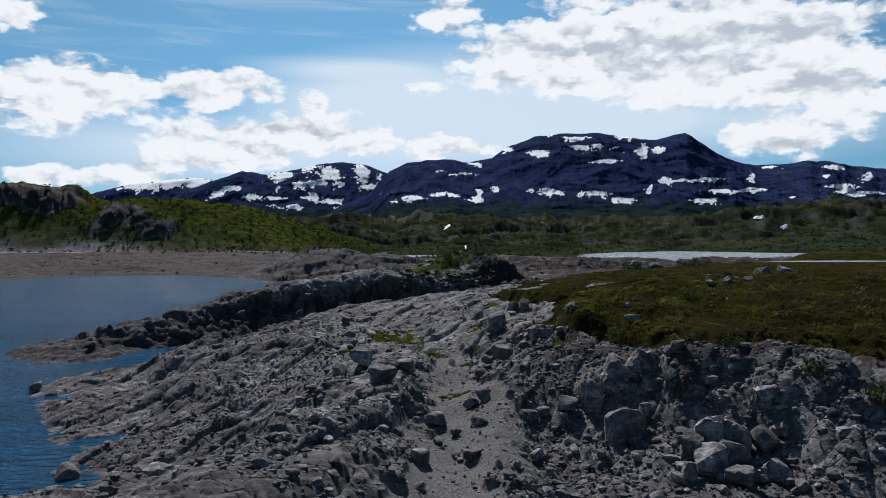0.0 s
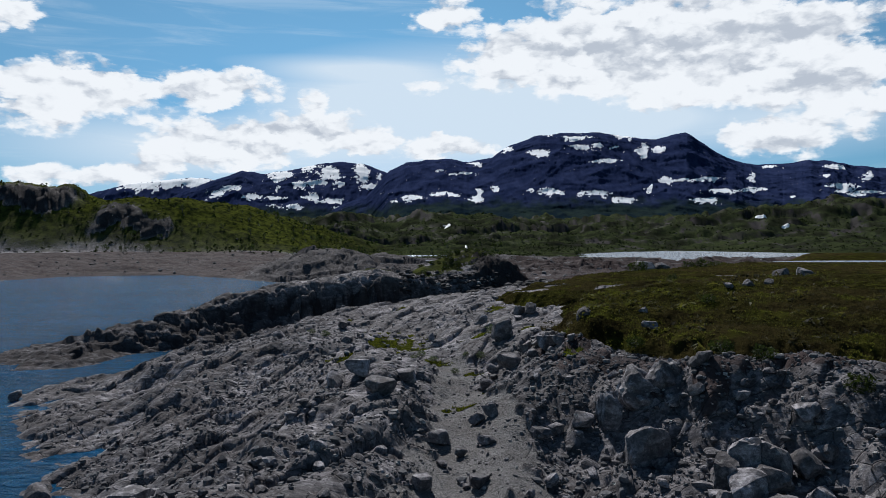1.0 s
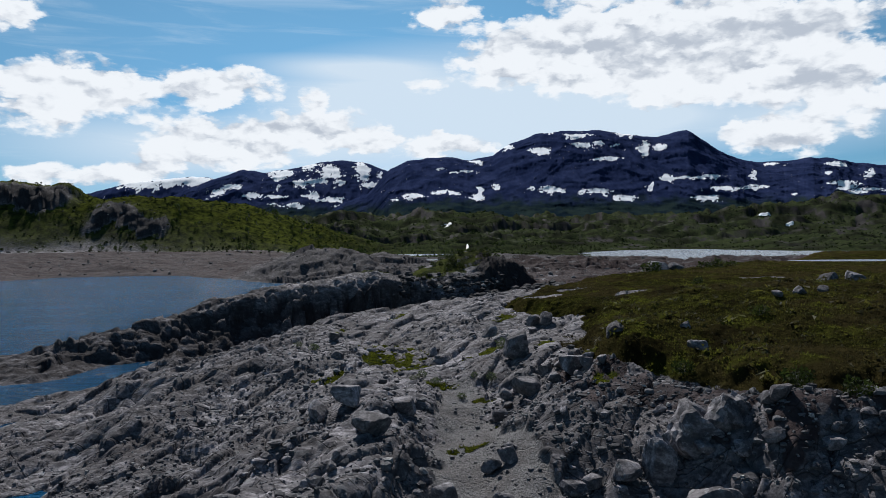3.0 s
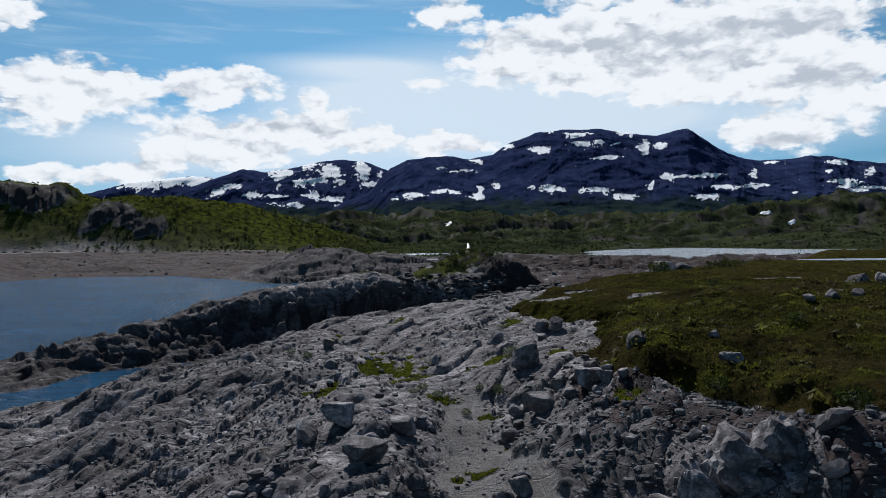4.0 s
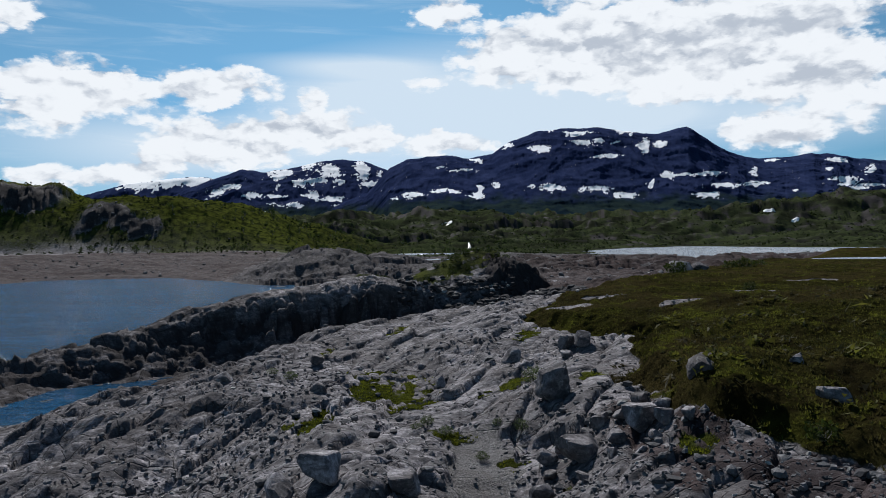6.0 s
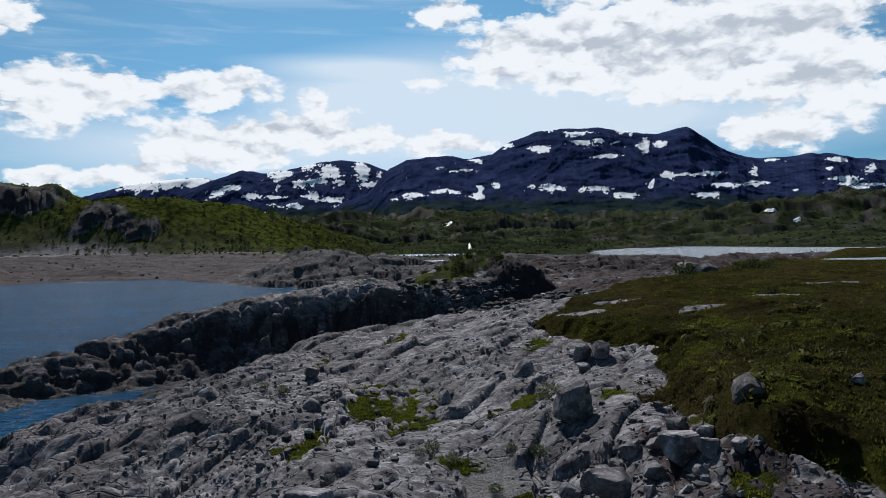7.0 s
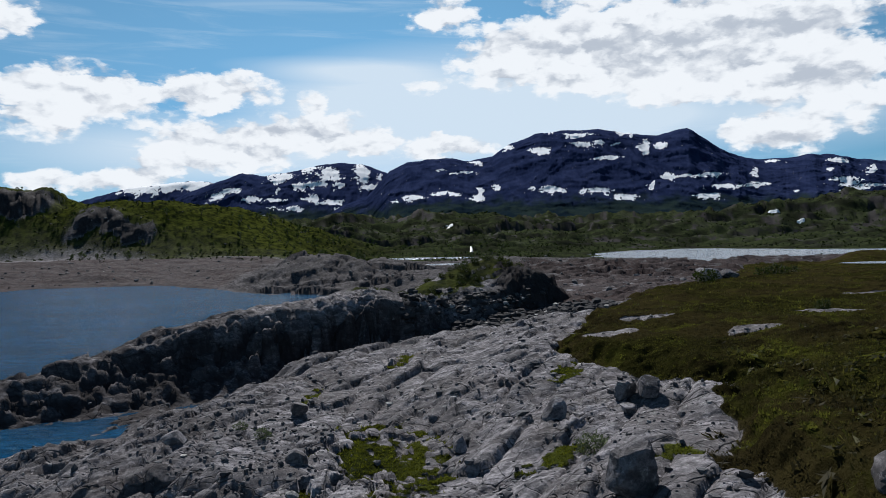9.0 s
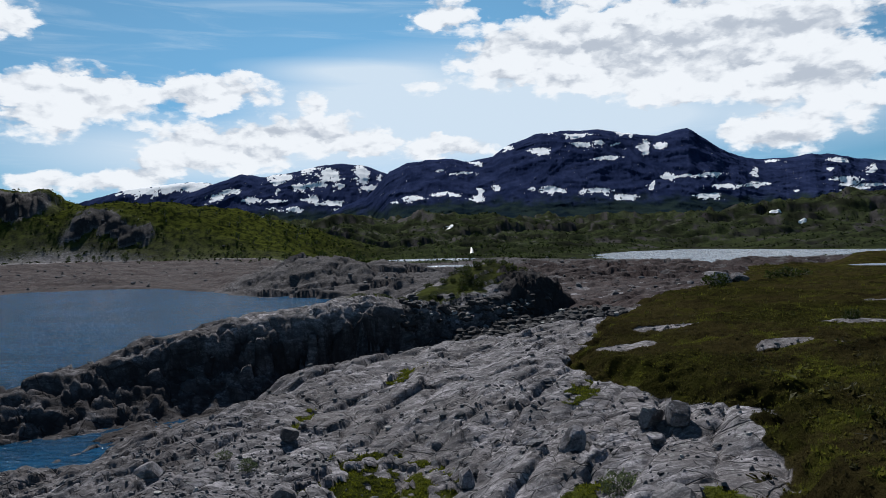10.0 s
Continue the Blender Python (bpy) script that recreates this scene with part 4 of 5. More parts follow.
def boulder(name, x, y, wide, tall, label, turn=0.0, lean=0.0, sink=0.18, planes=9, level=4, deep=0.85, rough=0.05, group="", top=None, worn=32):
    v, f = rock_shape(level, planes, rough, (1, deep, 1), worn)
    v = v * wide
    v[:, 2] *= tall / np.ptp(v[:, 2])
    me = mesh_of(name, v, f, ROCK, True, crisp=16)
    ob = new(name, me)
    ob.matrix_basis = pose(x, y, height_at(x, y) - sink * tall if top is None else top - tall, lean, 0, turn)
    return tagged(ob, label, "rock", group)


boulder("boulder", 4.2, 47.4, 1.15, 1.5, "tall pale grey perched boulder standing on bedrock", 20, 8, 0.1, 10, deep=0.95, rough=0.06)
boulder("boulder", 8.5, 42.7, 1.5, 0.95, "dark angular boulder half sunk in heath", 75, 8, 0.58, 7, top=7.2)
boulder("boulder", 4.3, 42.2, 1.4, 1.0, "pale split boulder among smaller blocks", -20, 0, 0.22, 11)
boulder("boulder", 6.1, 42.3, 1.1, 0.95, "pale wedge-shaped boulder beside the split one", 40, 0, 0.22, 9)
boulder("boulder", 3.0, 41.4, 0.75, 0.6, "grey rounded boulder at the edge of gravel", 10, 0, 0.15, 12, 3)
boulder("boulder", 5.2, 43.6, 0.7, 0.6, "grey block behind the split boulder", 70, 0, 0.15, 8, 3)
boulder("boulder", 3.5, 43.2, 0.7, 0.6, "small grey block behind the split boulder", 0, 0, 0.15, 8, 3)
boulder("boulder", -2.1, 38.6, 1.15, 0.95, "dark grey blocky boulder on a rock knoll", 15, 0, 0.15, 8)
boulder("boulder", -3.3, 41.3, 1.35, 0.95, "light-faced angular boulder on a rock knoll", -25, 0, 0.15, 7)
boulder("boulder", -4.5, 41.2, 0.95, 0.85, "dark rounded boulder next to a light one", 60, 0, 0.15, 12, 3)
boulder("boulder", -0.95, 40.8, 0.95, 0.75, "dark grey boulder beside the gravel gully", 0, 0, 0.15, 9)
boulder("boulder", -1.9, 36.6, 1.2, 0.9, "broad grey boulder on broken bedrock", 80, 0, 0.2, 9)
boulder("boulder", 0.65, 34.2, 0.95, 0.65, "dark block lying on pale gravel", 20, 0, 0.12, 7)
boulder("boulder", 1.4, 33.1, 0.6, 0.45, "small dark block on pale gravel", 50, 0, 0.12, 7, 3)
boulder("boulder", 2.5, 33.4, 0.75, 0.4, "flat dark block on pale gravel", 10, 0, 0.12, 7, 3)
boulder("boulder", 2.2, 36.0, 0.65, 0.5, "small dark block on pale gravel", -30, 0, 0.12, 7, 3)
boulder("boulder", 2.8, 36.2, 0.7, 0.55, "small dark block on pale gravel", 30, 0, 0.12, 8, 3)
boulder("boulder", 0.1, 29.6, 0.75, 0.6, "dark block on a pale rock slab", 40, 0, 0.12, 7, 3)
boulder("boulder", 1.9, 29.7, 0.7, 0.45, "dark flat block among gravel", 0, 0, 0.12, 7, 3)
boulder("rock_outcrop", 8.7, 34.7, 2.5, 2.6, "rounded cracked bedrock knob below the heath", 0, 0, 0.3, 12, rough=0.16, top=5.6, worn=13)
boulder("rock_outcrop", 10.1, 35.0, 2.7, 2.9, "rounded cracked bedrock knob below the heath", 70, 0, 0.3, 12, rough=0.16, top=5.95, worn=13)
boulder("rock_outcrop", 11.4, 35.0, 2.0, 2.5, "dark cracked bedrock knob below the heath", 40, 0, 0.3, 12, rough=0.16, top=5.75, worn=13)
boulder("rock_outcrop", 7.95, 32.1, 1.9, 1.9, "large smooth grey boulder in rubble", 25, 0, 0.15, 10, rough=0.06, top=4.1)
boulder("rock_outcrop", 7.2, 34.1, 1.0, 1.6, "upright grey slab of rock in rubble", -10, 0, 0.15, 8, top=4.75)
boulder("rock_outcrop", 6.2, 34.2, 1.0, 0.8, "blocky grey rock in rubble", 35, 0, 0.2, 10)
for x, y, wide, tall, turn, lean in ((10.5, 29.7, 1.3, 1.7, 10, 12), (11.5, 29.5, 1.1, 1.4, 70, -8), (9.6, 29.3, 1.0, 1.3, 35, 14), (10.0, 28.4, 1.2, 1.2, -25, 6), (11.1, 28.6, 1.3, 1.1, 50, -10), (12.3, 29.2, 1.2, 1.0, 15, 8), (9.1, 28.1, 0.9, 0.9, 80, 10), (10.6, 27.5, 1.0, 0.9, -40, 0), (12.1, 28.0, 1.1, 0.8, 25, 5), (13.0, 30.4, 1.0, 0.7, 60, 0)):
    boulder("rock_outcrop", x, y, wide, tall, "jagged upright block of a split grey rock pile", turn, lean, 0.22, 7, 3, rough=0.07, group="split rock pile in the rubble")
boulder("boulder", 6.9, 54.2, 0.75, 0.85, "upright pale stone on bedrock", 0, 0, 0.1, 8, 3)
boulder("boulder", 6.2, 54.8, 0.7, 0.75, "pale stone leaning by another", 40, 0, 0.1, 8, 3)
boulder("boulder", 6.0, 53.6, 0.65, 0.4, "flat grey stone on bedrock", 10, 0, 0.1, 8, 3)
boulder("boulder", 3.5, 54.4, 0.95, 0.85, "pale cube-like boulder on smooth bedrock", 25, 0, 0.1, 7, 3)
boulder("boulder", 0.1, 54.4, 0.55, 0.6, "small upright dark stone", 0, 0, 0.1, 8, 3)
boulder("boulder", -5.5, 53.2, 0.8, 0.65, "grey stone beside a mossy patch", 0, 0, 0.1, 9, 3)
boulder("boulder", -6.6, 58.6, 0.75, 0.6, "grey stone on smooth bedrock", 0, 0, 0.1, 9, 3)
boulder("boulder", -10.6, 55.6, 0.95, 0.6, "dark stone on the rock slope", 0, 0, 0.1, 9, 3)
boulder("boulder", 11.3, 43.1, 0.65, 0.65, "small grey stone in heath", 0, 0, 0.5, 9, 3)
boulder("boulder", 10.7, 40.1, 0.7, 0.7, "small mossy stone in heath", 0, 0, 0.5, 12, 3)
boulder("boulder", 25.0, 56.0, 1.2, 1.1, "dark boulder on the heath", 0, 0, 0.5, 9, 3)
boulder("boulder", 27.0, 56.4, 1.3, 1.1, "dark boulder on the heath", 30, 0, 0.5, 9, 3)
boulder("boulder", 19.6, 49.2, 0.8, 0.8, "dark boulder on the heath", 0, 0, 0.5, 9, 3)
boulder("boulder", 21.0, 49.6, 0.7, 0.7, "dark boulder on the heath", 40, 0, 0.5, 9, 3)
boulder("boulder", 18.2, 48.8, 0.6, 0.4, "small dark stone on the heath", 0, 0, 0.15, 9, 3)
boulder("boulder", 33.8, 116.5, 3.6, 1.9, "big dark boulder beyond the heath", 0, 0, 0.15, 9, 3)
boulder("boulder", 36.4, 116.9, 2.4, 1.4, "dark boulder beside a bigger one", 30, 0, 0.15, 9, 3)
boulder("boulder", -27.9, 53.8, 0.9, 0.8, "dark block at the water's edge", 0, 0, 0.1, 8, 3)
boulder("boulder", -16.0, 35.9, 1.0, 0.8, "dark block on the lake beach", 0, 0, 0.1, 8, 3)
boulder("boulder", -11.0, 33.2, 1.7, 0.9, "dark angular block on the lake beach", 20, 0, 0.1, 8, 3)
boulder("boulder", -8.8, 33.6, 1.2, 0.7, "dark angular block on the lake beach", 50, 0, 0.1, 8, 3)

for x, y, wide, turn in ((5.3, 41.9, 0.6, 10), (5.0, 41.2, 0.45, 60), (6.6, 41.6, 0.65, 30), (6.9, 42.7, 0.7, 75), (5.8, 43.1, 0.55, 5), (4.7, 43.2, 0.5, 40), (3.9, 43.6, 0.5, 85), (3.4, 42.4, 0.45, 20), (6.2, 40.9, 0.5, 50), (5.6, 40.4, 0.4, 15), (7.1, 41.0, 0.5, 65), (4.1, 40.9, 0.45, 35), (6.5, 43.6, 0.6, 80)):
    boulder("boulder", x, y, wide, 0.78 * wide, "pale grey block in a cluster of fallen rocks", turn, 0, 0.15, 8, 3, group="cluster of fallen pale blocks")

# stones that lie about on the bare rock
STONE_MESHES = [mesh_of("stone", *rock_shape(2, 8 + k % 5, 0.06, (1, 0.7 + 0.05 * (k % 5), 0.45 + 0.06 * (k % 6))), ROCK, True, crisp=18) for k in range(14)]
TINY = np.array([[-1, -1, 0], [1, -1, 0], [1, 1, 0], [-1, 1, 0], [-0.7, -0.7, 1], [0.7, -0.7, 1], [0.7, 0.7, 1], [-0.7, 0.7, 1]]) * (0.5, 0.4, 0.5)
TINY_F = np.array([[0, 1, 5], [0, 5, 4], [1, 2, 6], [1, 6, 5], [2, 3, 7], [2, 7, 6], [3, 0, 4], [3, 4, 7], [4, 5, 6], [4, 6, 7]])


def scatter_fan(count, near, far, left, right, want):
    """As scatter(), in a fan from the plan's origin, thinner with distance; bearings in degrees."""
    r = near * (far / near) ** rng.random(count)
    a = np.radians(rng.uniform(left, right, count))
    x, y = r * np.sin(a), r * np.cos(a)
    h, heath, green, gravel, brown = land(x, y)
    keep = rng.random(count) < want(x, y, h, heath, green, gravel, brown)
    return x[keep], y[keep], h[keep]


def scatter(count, box, want):
    """Random spots in the box, kept by the chance that want() gives for the cover found there."""
    x, y = rng.uniform(box[0], box[1], count), rng.uniform(box[2], box[3], count)
    h, heath, green, gravel, brown = land(x, y)
    keep = rng.random(count) < want(x, y, h, heath, green, gravel, brown)
    return x[keep], y[keep], h[keep]


def rubble_chance(x, y, h, heath, green, gravel, brown):
    lumps = ease((fbm(x * 0.22, y * 0.22, 3, 200) + 0.25) / 0.5)
    south = ease((44 - y) / 8)
    right = ease((12 - np.abs(x - 9)) / 6) * south
    blocky = mound(x, y, 4.5, 43.5, 3.0, 3.0) + mound(x, y, -7.5, 55, 3.5, 6, 20) + mound(x, y, -9, 47, 4, 6)
    return (0.6 + 0.4 * ease((52 - y) / 9)) * (h > 0.12) * (1 - heath) * (1 - 0.8 * green) * np.clip(0.13 + 0.45 * lumps * (0.35 + south) + 0.9 * right + 0.5 * blocky, 0, 1) * (1 - 0.93 * gravel)


def joined(name, x, y, h, size, shapes, mat, label, category, sink=0.2):
    """Many small pieces in one object."""
    vs, fs, base = [], [], 0
    for k in range(len(x)):
        v, f = shapes[k % len(shapes)]
        a = rng.uniform(0, 2 * math.pi)
        c, s = math.cos(a), math.sin(a)
        w = v * (size[k] * rng.uniform(0.8, 1.2, 3))
        w = np.stack([w[:, 0] * c - w[:, 1] * s + x[k], w[:, 0] * s + w[:, 1] * c + y[k], w[:, 2] + h[k] - sink * size[k]], -1)
        vs.append(w)
        fs.append(f + base)
        base += len(v)
    me = mesh_of(name, np.concatenate(vs), np.concatenate(fs), mat)
    return tagged(new(name, me), label, category, kind="stuff")


sx, sy, sh = scatter(2600, (-26, 15, 23, 66), rubble_chance)
order = np.argsort(np.hypot(sx, sy - 20))[:290]
for k in order:
    size = 0.25 + (0.4 + 0.2 * (sx[k] > 3.5) * (sy[k] < 38)) * rng.random() ** 2
    ob = new("stone", STONE_MESHES[int(rng.integers(0, len(STONE_MESHES)))])
    ob.matrix_basis = pose(sx[k], sy[k], sh[k] - 0.12 * size, rng.uniform(-12, 12), rng.uniform(-12, 12), rng.uniform(0, 360)) @ Matrix.Scale(size, 4)
    tagged(ob, "loose angular grey stone lying on bedrock", "rock", "loose stones on the shore")
mx, my, mh = scatter(12000, (-27, 16, 22, 90), rubble_chance)
MIDS = [rock_shape(1, 8, 0.05, (1, 0.8, 0.6)) for _ in range(12)]
joined("scattered_stones", mx, my, mh, 0.12 + 0.30 * rng.random(len(mx)) ** 2.5, MIDS, STONE, "scattered grey stones on bedrock", "stones")
tx, ty, th = scatter(60000, (-26, 16, 22, 62), lambda x, y, h, a, b, c, d: 0.75 * rubble_chance(x, y, h, a, b, c, d) + 0.10 * c * (h > 0.1) * (1 - a))
TINIES = [(TINY * rng.uniform(0.7, 1.25, 3) + rng.normal(0, 0.11, TINY.shape), TINY_F) for _ in range(20)]
joined("gravel_stones", tx, ty, th, 0.05 + 0.13 * rng.random(len(tx)) ** 2, TINIES, STONE, "small broken stones and gravel", "stones", 0.15)
hx, hy, hh = scatter(3200, (-150, 60, 100, 330), lambda x, y, h, a, b, c, d: (h > 0.2) * (1 - a) * (1 - b) * 0.5)
joined("far_stones", hx, hy, hh, 0.25 + 0.9 * rng.random(len(hx)) ** 3, MIDS, STONE, "distant dark stones on the shore", "stones")

kx, ky, kh = scatter(5000, (-4, 14, 84, 104), lambda x, y, h, a, b, c, d: (1 - a) * (1 - b) * ease((h - 1.5) / 1.0) * ease((7.0 - h) / 1.0) * ease((101 - y - 0 * x) / 4) * 0.75)
joined("scree_blocks", kx, ky, kh, 0.25 + 0.75 * rng.random(len(kx)) ** 2, MIDS, SCREE, "dark broken blocks below the cliff", "stones")

# ---------------------------------------------------------------- plants
HEATHER = leaf_material("heath_grass", (0.024, 0.027, 0.007), (0.135, 0.130, 0.026), 0.6, moor=True)
MOSSY = leaf_material("moss_grass", (0.045, 0.055, 0.006), (0.21, 0.23, 0.020), 1.2)
WILLOW = leaf_material("willow_leaf", (0.05, 0.07, 0.035), (0.15, 0.18, 0.09), 4)
BIRCH = leaf_material("birch_leaf", (0.016, 0.032, 0.008), (0.065, 0.095, 0.020), 1)
BARK = leaf_material("birch_bark", (0.10, 0.09, 0.08), (0.24, 0.22, 0.20), 6, False)


def tufts(name, x, y, h, size, mat, label, category, blades=4, spread=1.1):
    """Grass tufts: a few leaning blades each."""
    n = len(x)
    a = rng.uniform(0, 2 * math.pi, (n, blades))
    r = rng.uniform(0.05, spread, (n, blades)) * size[:, None]
    bx, by = x[:, None] + np.cos(a) * r, y[:, None] + np.sin(a) * r
    lean = rng.uniform(0.1, 0.6, (n, blades)) * size[:, None]
    tall = rng.uniform(0.5, 1.1, (n, blades)) * size[:, None]
    wide = 0.3 * size[:, None] * rng.uniform(0.7, 1.3, (n, blades))
    b = rng.uniform(0, math.pi, (n, blades))
    wx, wy = np.cos(b) * wide, np.sin(b) * wide
    z = np.repeat(h[:, None], blades, 1) - 0.08 * size[:, None]
    v = np.stack([np.stack([bx - wx, by - wy, z], -1), np.stack([bx + wx, by + wy, z], -1), np.stack([bx + np.cos(a) * lean, by + np.sin(a) * lean, z + tall], -1)], 2).reshape(-1, 3)
    me = mesh_of(name, v, np.arange(len(v)).reshape(-1, 3), mat)
    return tagged(new(name, me), label, category, kind="stuff")


ax, ay, ah = scatter(110000, (4, 58, 18, 78), lambda x, y, h, a, b, c, d: a * (1 - 0.45 * ease((np.hypot(x, y) - 45) / 30)) * ease((1.05 - np.abs(np.arctan2(x, y - 2)) / 0.75) / 0.2))
tufts("heath_grass", ax, ay, ah, 0.05 + 0.08 * rng.random(len(ax)), HEATHER, "dark olive heath grass and heather", "grass")
bx, by, bh = scatter(16000, (6, 130, 70, 215), lambda x, y, h, a, b, c, d: a * 0.8)
tufts("far_heath_grass", bx, by, bh, 0.14 + 0.16 * rng.random(len(bx)), HEATHER, "dark olive heath grass farther off", "grass", 3)
cx_, cy_, ch = scatter(60000, (-8, 8, 23, 75), lambda x, y, h, a, b, c, d: b * (1 - a))
tufts("moss_grass", cx_, cy_, ch, 0.04 + 0.06 * rng.random(len(cx_)), MOSSY, "bright yellow-green moss and grass in hollows", "moss")


def leaf_cloud(count, size, shape, leaf):
    """Small leaves spread through an uneven crown."""
    d = rng.normal(size=(count, 3))
    d /= np.linalg.norm(d, axis=1)[:, None]
    r = 0.45 + 0.55 * rng.random(count) ** 0.6
    lump = 1 + 0.35 * fbm(d[:, 0] * 2 + d[:, 2], d[:, 1] * 2, 2, int(rng.integers(1, 999)))
    c = d * (r * lump)[:, None] * np.array(shape) * size
    u, w = rng.normal(size=(count, 3)) * leaf, rng.normal(size=(count, 3)) * leaf
    return np.stack([c - u, c + u, c + w], 1).reshape(-1, 3), np.arange(count * 3).reshape(-1, 3)


def stem(points, r0, r1, sides=5):
    """A tapering limb through the given points."""
    pts = np.array(points, float)
    rad = np.linspace(r0, r1, len(pts))
    a = np.linspace(0, 2 * math.pi, sides, endpoint=False)
    v = np.concatenate([p + np.stack([np.cos(a) * r, np.sin(a) * r, a * 0], -1) for p, r in zip(pts, rad)])
    return v, grid_faces(len(pts), sides, True)


def merged(pieces):
    vs, fs, base = [], [], 0
    for v, f in pieces:
        vs.append(v)
        fs.append(f + base)
        base += len(v)
    return np.concatenate(vs), np.concatenate(fs)


def bush_meshes(leaves, leaf):
    v, f = leaf_cloud(leaves, 1.0, (1, 1, 0.7), leaf)
    v = v + (0, 0, 0.55)
    v[:, 2] = np.abs(v[:, 2])
    limbs = [stem([(0, 0, 0), (0.25 * math.cos(a), 0.25 * math.sin(a), 0.35), (0.6 * math.cos(a), 0.6 * math.sin(a), 0.85)], 0.03, 0.01, 4) for a in np.linspace(0, 5.4, 7)]
    return v, f, merged(limbs)


def bush(x, y, size, label, meshes):
    ob = thing("willow_bush", (x, y, height_at(x, y) - 0.05 * size), label, "bush", "willow bushes", rng.uniform(0, 360))
    ob.matrix_basis = ob.matrix_basis @ Matrix.Diagonal((size, size, size * rng.uniform(0.8, 1.1), 1))
    part("stems", meshes[1], ob)
    part("foliage", meshes[0], ob)
    return ob


bushes = []
for k in range(3):
    v, f, limbs = bush_meshes(420, 0.075)
    bushes.append((mesh_of("foliage", v, f, WILLOW), mesh_of("stems", *limbs, BARK)))
GREENER = leaf_material("green_willow_leaf", (0.014, 0.024, 0.006), (0.060, 0.080, 0.016), 1)
green_bushes = []
for k in range(3):
    v, f, limbs = bush_meshes(300, 0.10)
    green_bushes.append((mesh_of("foliage", v, f, GREENER), mesh_of("stems", *limbs, BARK)))
for k, (x, y, s) in enumerate(((4.1, 51.0, 0.5), (4.7, 51.5, 0.4), (3.0, 46.3, 0.3), (0.3, 46.6, 0.3), (-0.4, 47.4, 0.28), (1.5, 44.6, 0.26), (-0.8, 46.9, 0.22), (2.2, 46.8, 0.22), (-7.4, 56.0, 0.35), (-8.6, 57.2, 0.3))):
    bush(x, y, s, "grey-green dwarf willow growing in a rock crack", bushes[k % 3])
for k in range(46):
    x = rng.uniform(-7, 9)
    y = 91.5 + 0.75 * (x + 6) + rng.uniform(2, 11)
    bush(x, y, rng.uniform(0.3, 0.6), "low green willow bush on top of the rock ridge", green_bushes[k % 3])
for x, y, s in ((30, 108, 1.4), (44, 120, 1.3), (47, 122, 1.1), (41, 118, 1.0), (40, 60, 0.7), (22, 70, 0.5), (31, 66, 0.6), (15, 44, 0.45), (13, 33.5, 0.5), (12.1, 35.2, 0.5), (14.6, 30.2, 0.5), (9.6, 38.6, 0.4), (16, 28.5, 0.6)):
    bush(x, y, s, "low dark willow bush in the heath", green_bushes[int(x) % 3])


def birch_parts():
    """A stunted mountain birch: bent trunk with limbs, and a crown of small leaves."""
    limbs, leaves = [], []
    for _ in range(3):
        a = rng.uniform(0, 6.28)
        lean = rng.uniform(0.1, 0.3)
        top = np.array([math.cos(a) * lean * 1.4, math.sin(a) * lean * 1.4, rng.uniform(0.75, 1.0)])
        limbs.append(stem([(0, 0, 0), top * (0.6, 0.6, 0.45), top], 0.035, 0.008))
        for t in (0.45, 0.65, 0.85):
            b = a + rng.uniform(-1.5, 1.5)
            end = top * t + np.array([math.cos(b), math.sin(b), 0.5]) * 0.2
            limbs.append(stem([top * t * (0.9, 0.9, 1), end], 0.014, 0.005, 4))
            v, f = leaf_cloud(38, 0.2, (1, 1, 0.8), 0.035)
            leaves.append((v + end, f))
        v, f = leaf_cloud(40, 0.17, (1, 1, 1), 0.035)
        leaves.append((v + top, f))
    return mesh_of("trunk", *merged(limbs), BARK), mesh_of("crown", *merged(leaves), BIRCH)


birches = [birch_parts() for _ in range(4)]
wx_, wy_, wh = scatter(2600, (-230, 60, 262, 520), lambda x, y, h, a, b, c, d: b * (np.abs(x) < 0.68 * (y - 5)) * (0.06 + 0.5 * mound(x, y, -85, 350, 50, 90)) * (h > 3.3) * (h < 27))
for k in range(min(len(wx_), 190)):
    tall = rng.uniform(1.4, 3.4)
    ob = thing("birch_tree", (wx_[k], wy_[k], wh[k] - 0.1), "small mountain birch on a green hillside", "tree", "mountain birches on the hillside", rng.uniform(0, 360))
    ob.matrix_basis = ob.matrix_basis @ Matrix.Diagonal((tall, tall, tall, 1))
    part("trunk", birches[k % 4][0], ob)
    part("crown", birches[k % 4][1], ob)
CLUMPS = [leaf_cloud(8, 0.5, (1, 1, 0.5), 0.26) for _ in range(12)]
SCRUB = leaf_material("scrub_leaf", (0.006, 0.012, 0.003), (0.028, 0.043, 0.008), 0.2)
fx, fy, fh = scatter_fan(42000, 255, 1500, -38, 38, lambda x, y, h, a, b, c, d: b * (0.12 + 0.88 * ease((fbm(x * 0.016, y * 0.016, 4, 210) + 0.30) / 0.25)) * (h > 3.5))
joined("hillside_scrub", fx, fy, fh, (0.35 + 0.75 * rng.random(len(fx)) ** 2) * (0.7 + np.hypot(fx, fy) / 500), CLUMPS, SCRUB, "low dark green scrub covering the hillsides", "scrub", -0.2)
vx, vy, vh = scatter_fan(5200, 100, 900, -36, 36, lambda x, y, h, a, b, c, d: (h > 0.3) * (1 - a) * (0.5 - 0.4 * b) * ease((fbm(x * 0.03, y * 0.03, 3, 214) + 0.2) / 0.3))
joined("distant_blocks", vx, vy, vh, (0.3 + 0.9 * rng.random(len(vx)) ** 3) * (0.6 + np.hypot(vx, vy) / 350), MIDS, STONE, "dark blocks scattered over the bare valley floor", "stones")
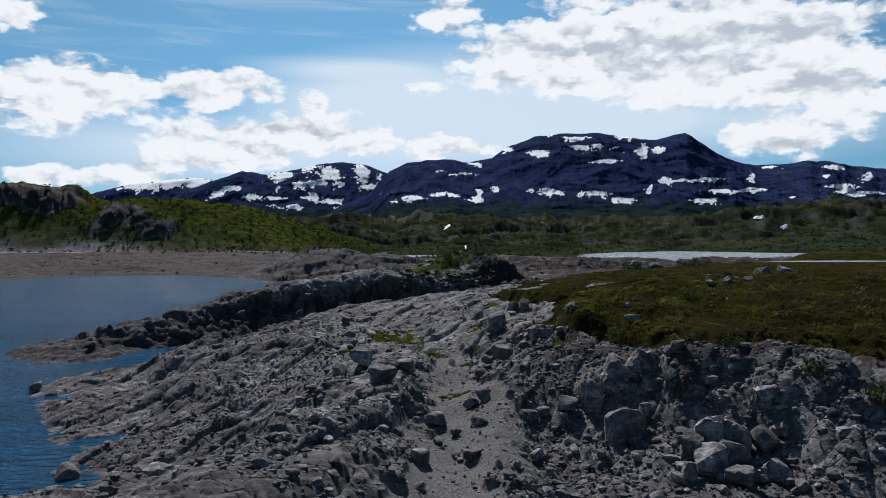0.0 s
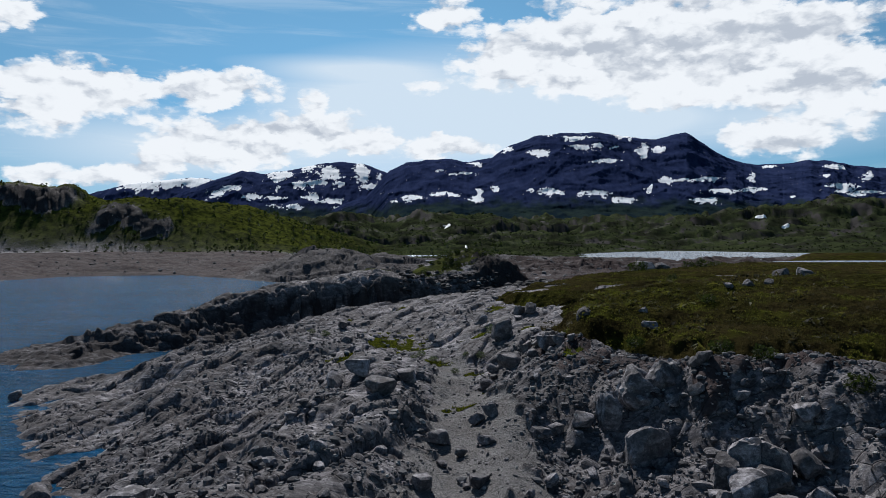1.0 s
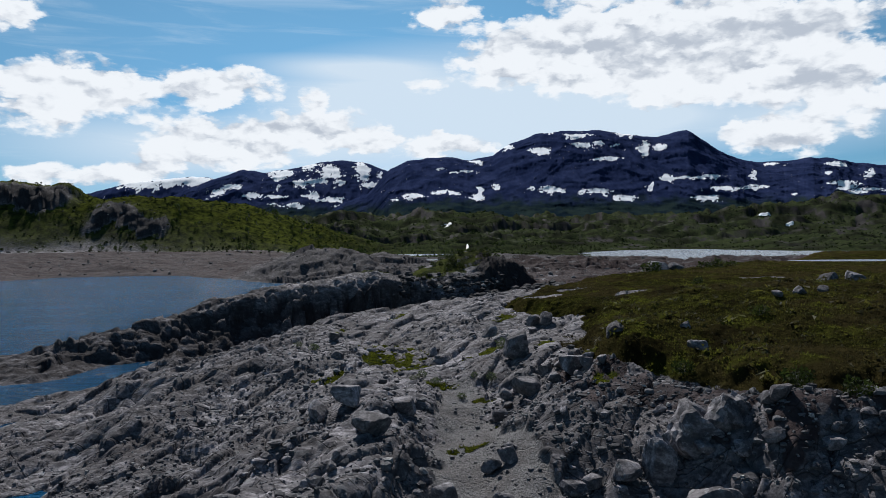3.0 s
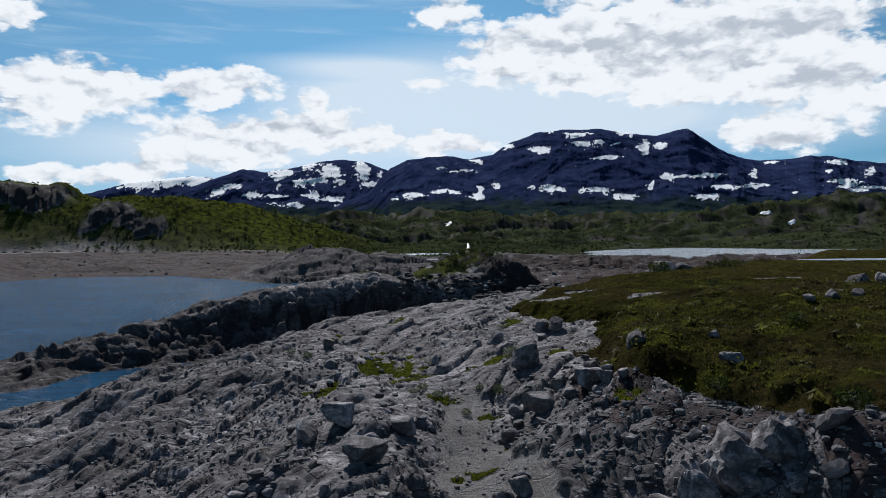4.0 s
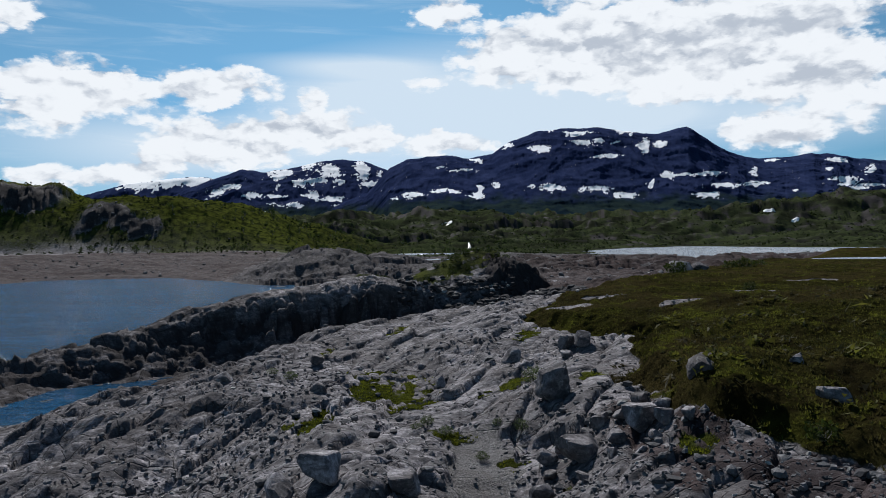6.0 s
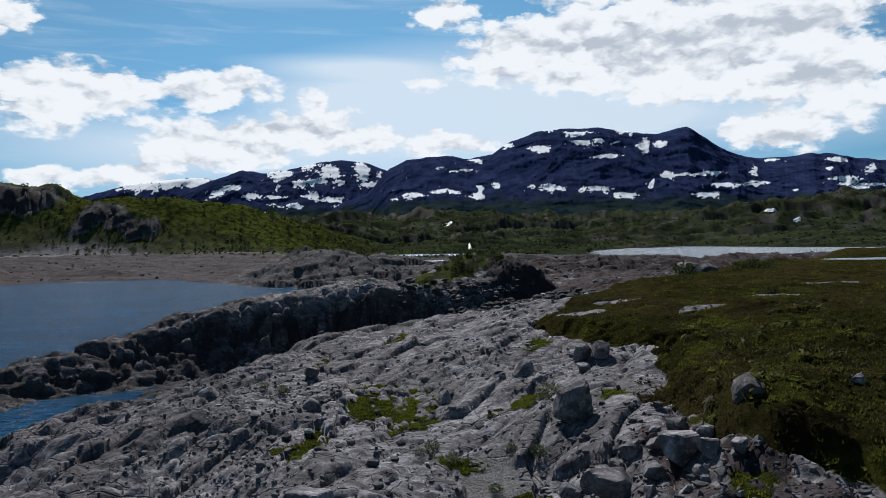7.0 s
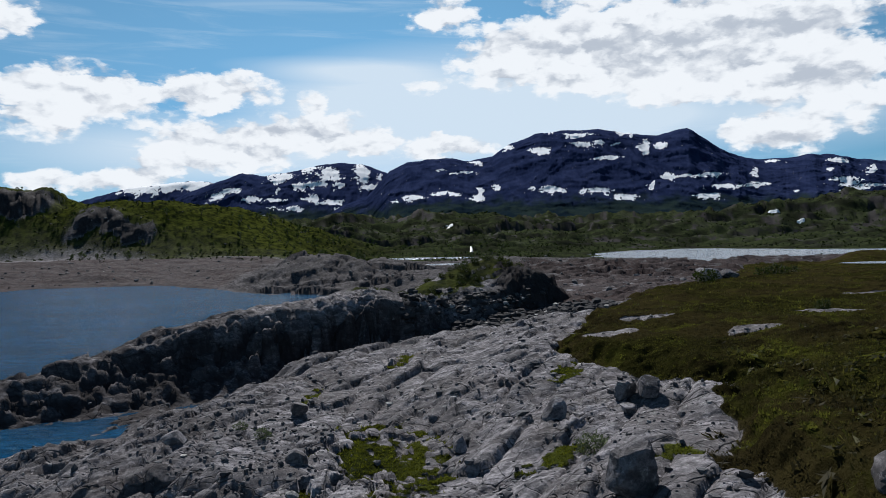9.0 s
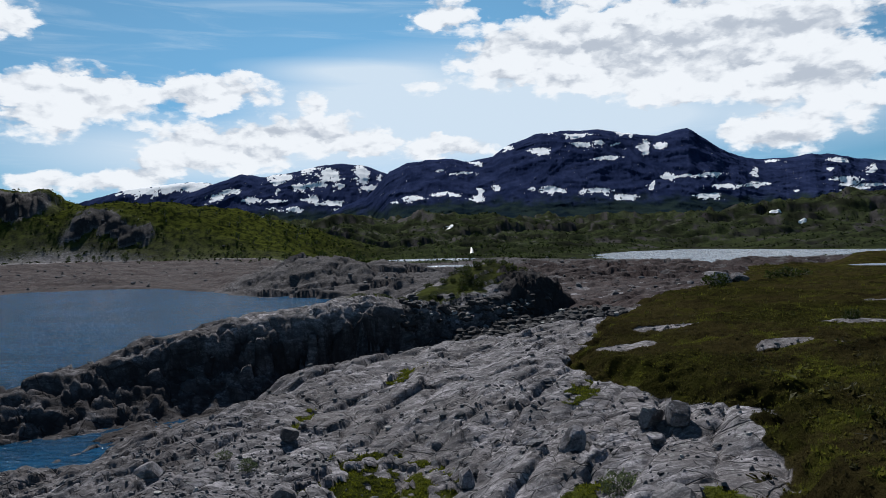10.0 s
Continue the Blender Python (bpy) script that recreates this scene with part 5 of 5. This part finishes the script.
ex, ey, eh = scatter(7000, (6, 60, 27, 60), lambda x, y, h, a, b, c, d: a * ease((0.25 - np.abs(fbm(x * 0.25, y * 0.25, 3, 216))) / 0.1) * 0.35)
HEDGE = [leaf_cloud(14, 0.5, (1, 1, 0.45), 0.13) for _ in range(8)]
joined("heather_mounds", ex, ey, eh, 0.35 + 0.5 * rng.random(len(ex)), HEDGE, HEATHER, "dark heather cushions among the grass", "heather", -0.1)

# ---------------------------------------------------------------- waterfall into the upper pool, and late snow on the hills
FOAM, fn, fb = material("white_water")
fn.put(fb.inputs["Base Color"], fn.mix(fn.noise(fn.mapping(place_of(fn), scale=(2, 2, 0.3)), 1.5, 4), (0.26, 0.28, 0.30), (0.6, 0.62, 0.63)))
fb.inputs["Roughness"].default_value = 0.4
SNOW, nn, nb = material("old_snow")
nn.put(nb.inputs["Base Color"], nn.mix(nn.noise(place_of(nn), 0.4, 4), (0.72, 0.74, 0.76), (0.9, 0.91, 0.92)))
nb.inputs["Roughness"].default_value = 0.6


def drape(name, cx, cy, rx, ry, turn, mat, lift, label, category, kind=""):
    """A sheet with a ragged outline that lies on the ground."""
    rings, spokes = 9, 40
    a = np.linspace(0, 2 * math.pi, spokes, endpoint=False)
    edge = 1 + 0.4 * fbm(np.cos(a) * 1.6 + cx, np.sin(a) * 1.6 + cy, 3, 220)
    t = np.linspace(0.02, 1, rings)[:, None]
    lx, ly = t * edge * rx * np.cos(a), t * edge * ry * np.sin(a)
    c, s = math.cos(radians(turn)), math.sin(radians(turn))
    x, y = cx + lx * c - ly * s, cy + lx * s + ly * c
    z = land(x, y)[0] + lift * (1 - t**4) + 0.04
    me = mesh_of(name, np.stack([x, y, z], -1).reshape(-1, 3), grid_faces(rings, spokes, True), mat, True)
    return tagged(new(name, me), label, category, kind=kind)


def waterfall(x, y, z0, z1):
    rows = np.linspace(0, 1, 14)[:, None]
    side = np.linspace(-1, 1, 7)[None, :]
    wide = 0.35 + 0.8 * rows**1.5
    fx = x + side * wide + 0.12 * np.sin(rows * 9 + side * 4)
    fy = y - 8.5 * rows**0.8 - 0.25 * (1 - side**2)
    fz = z1 + (z0 - z1) * rows + 0 * side
    me = mesh_of("waterfall", np.stack([fx + 0 * fz, fy + 0 * fz, fz], -1).reshape(-1, 3), grid_faces(14, 7), FOAM, True)
    return tagged(new("waterfall", me), "small white waterfall over a dark rock step", "waterfall")


waterfall(16.6, 411.5, 4.9, 8.5)
for cx, cy, rx, ry, turn in ((6.7, 690.5, 6, 3, 10), (326, 695, 6, 3, -5), (323, 640, 3.2, 2.4, 0), (711, 2836, 30, 16, 0)):
    drape("snow_patch", cx, cy, rx, ry, turn, SNOW, 0.4, "small patch of old snow on a green hillside", "snow")
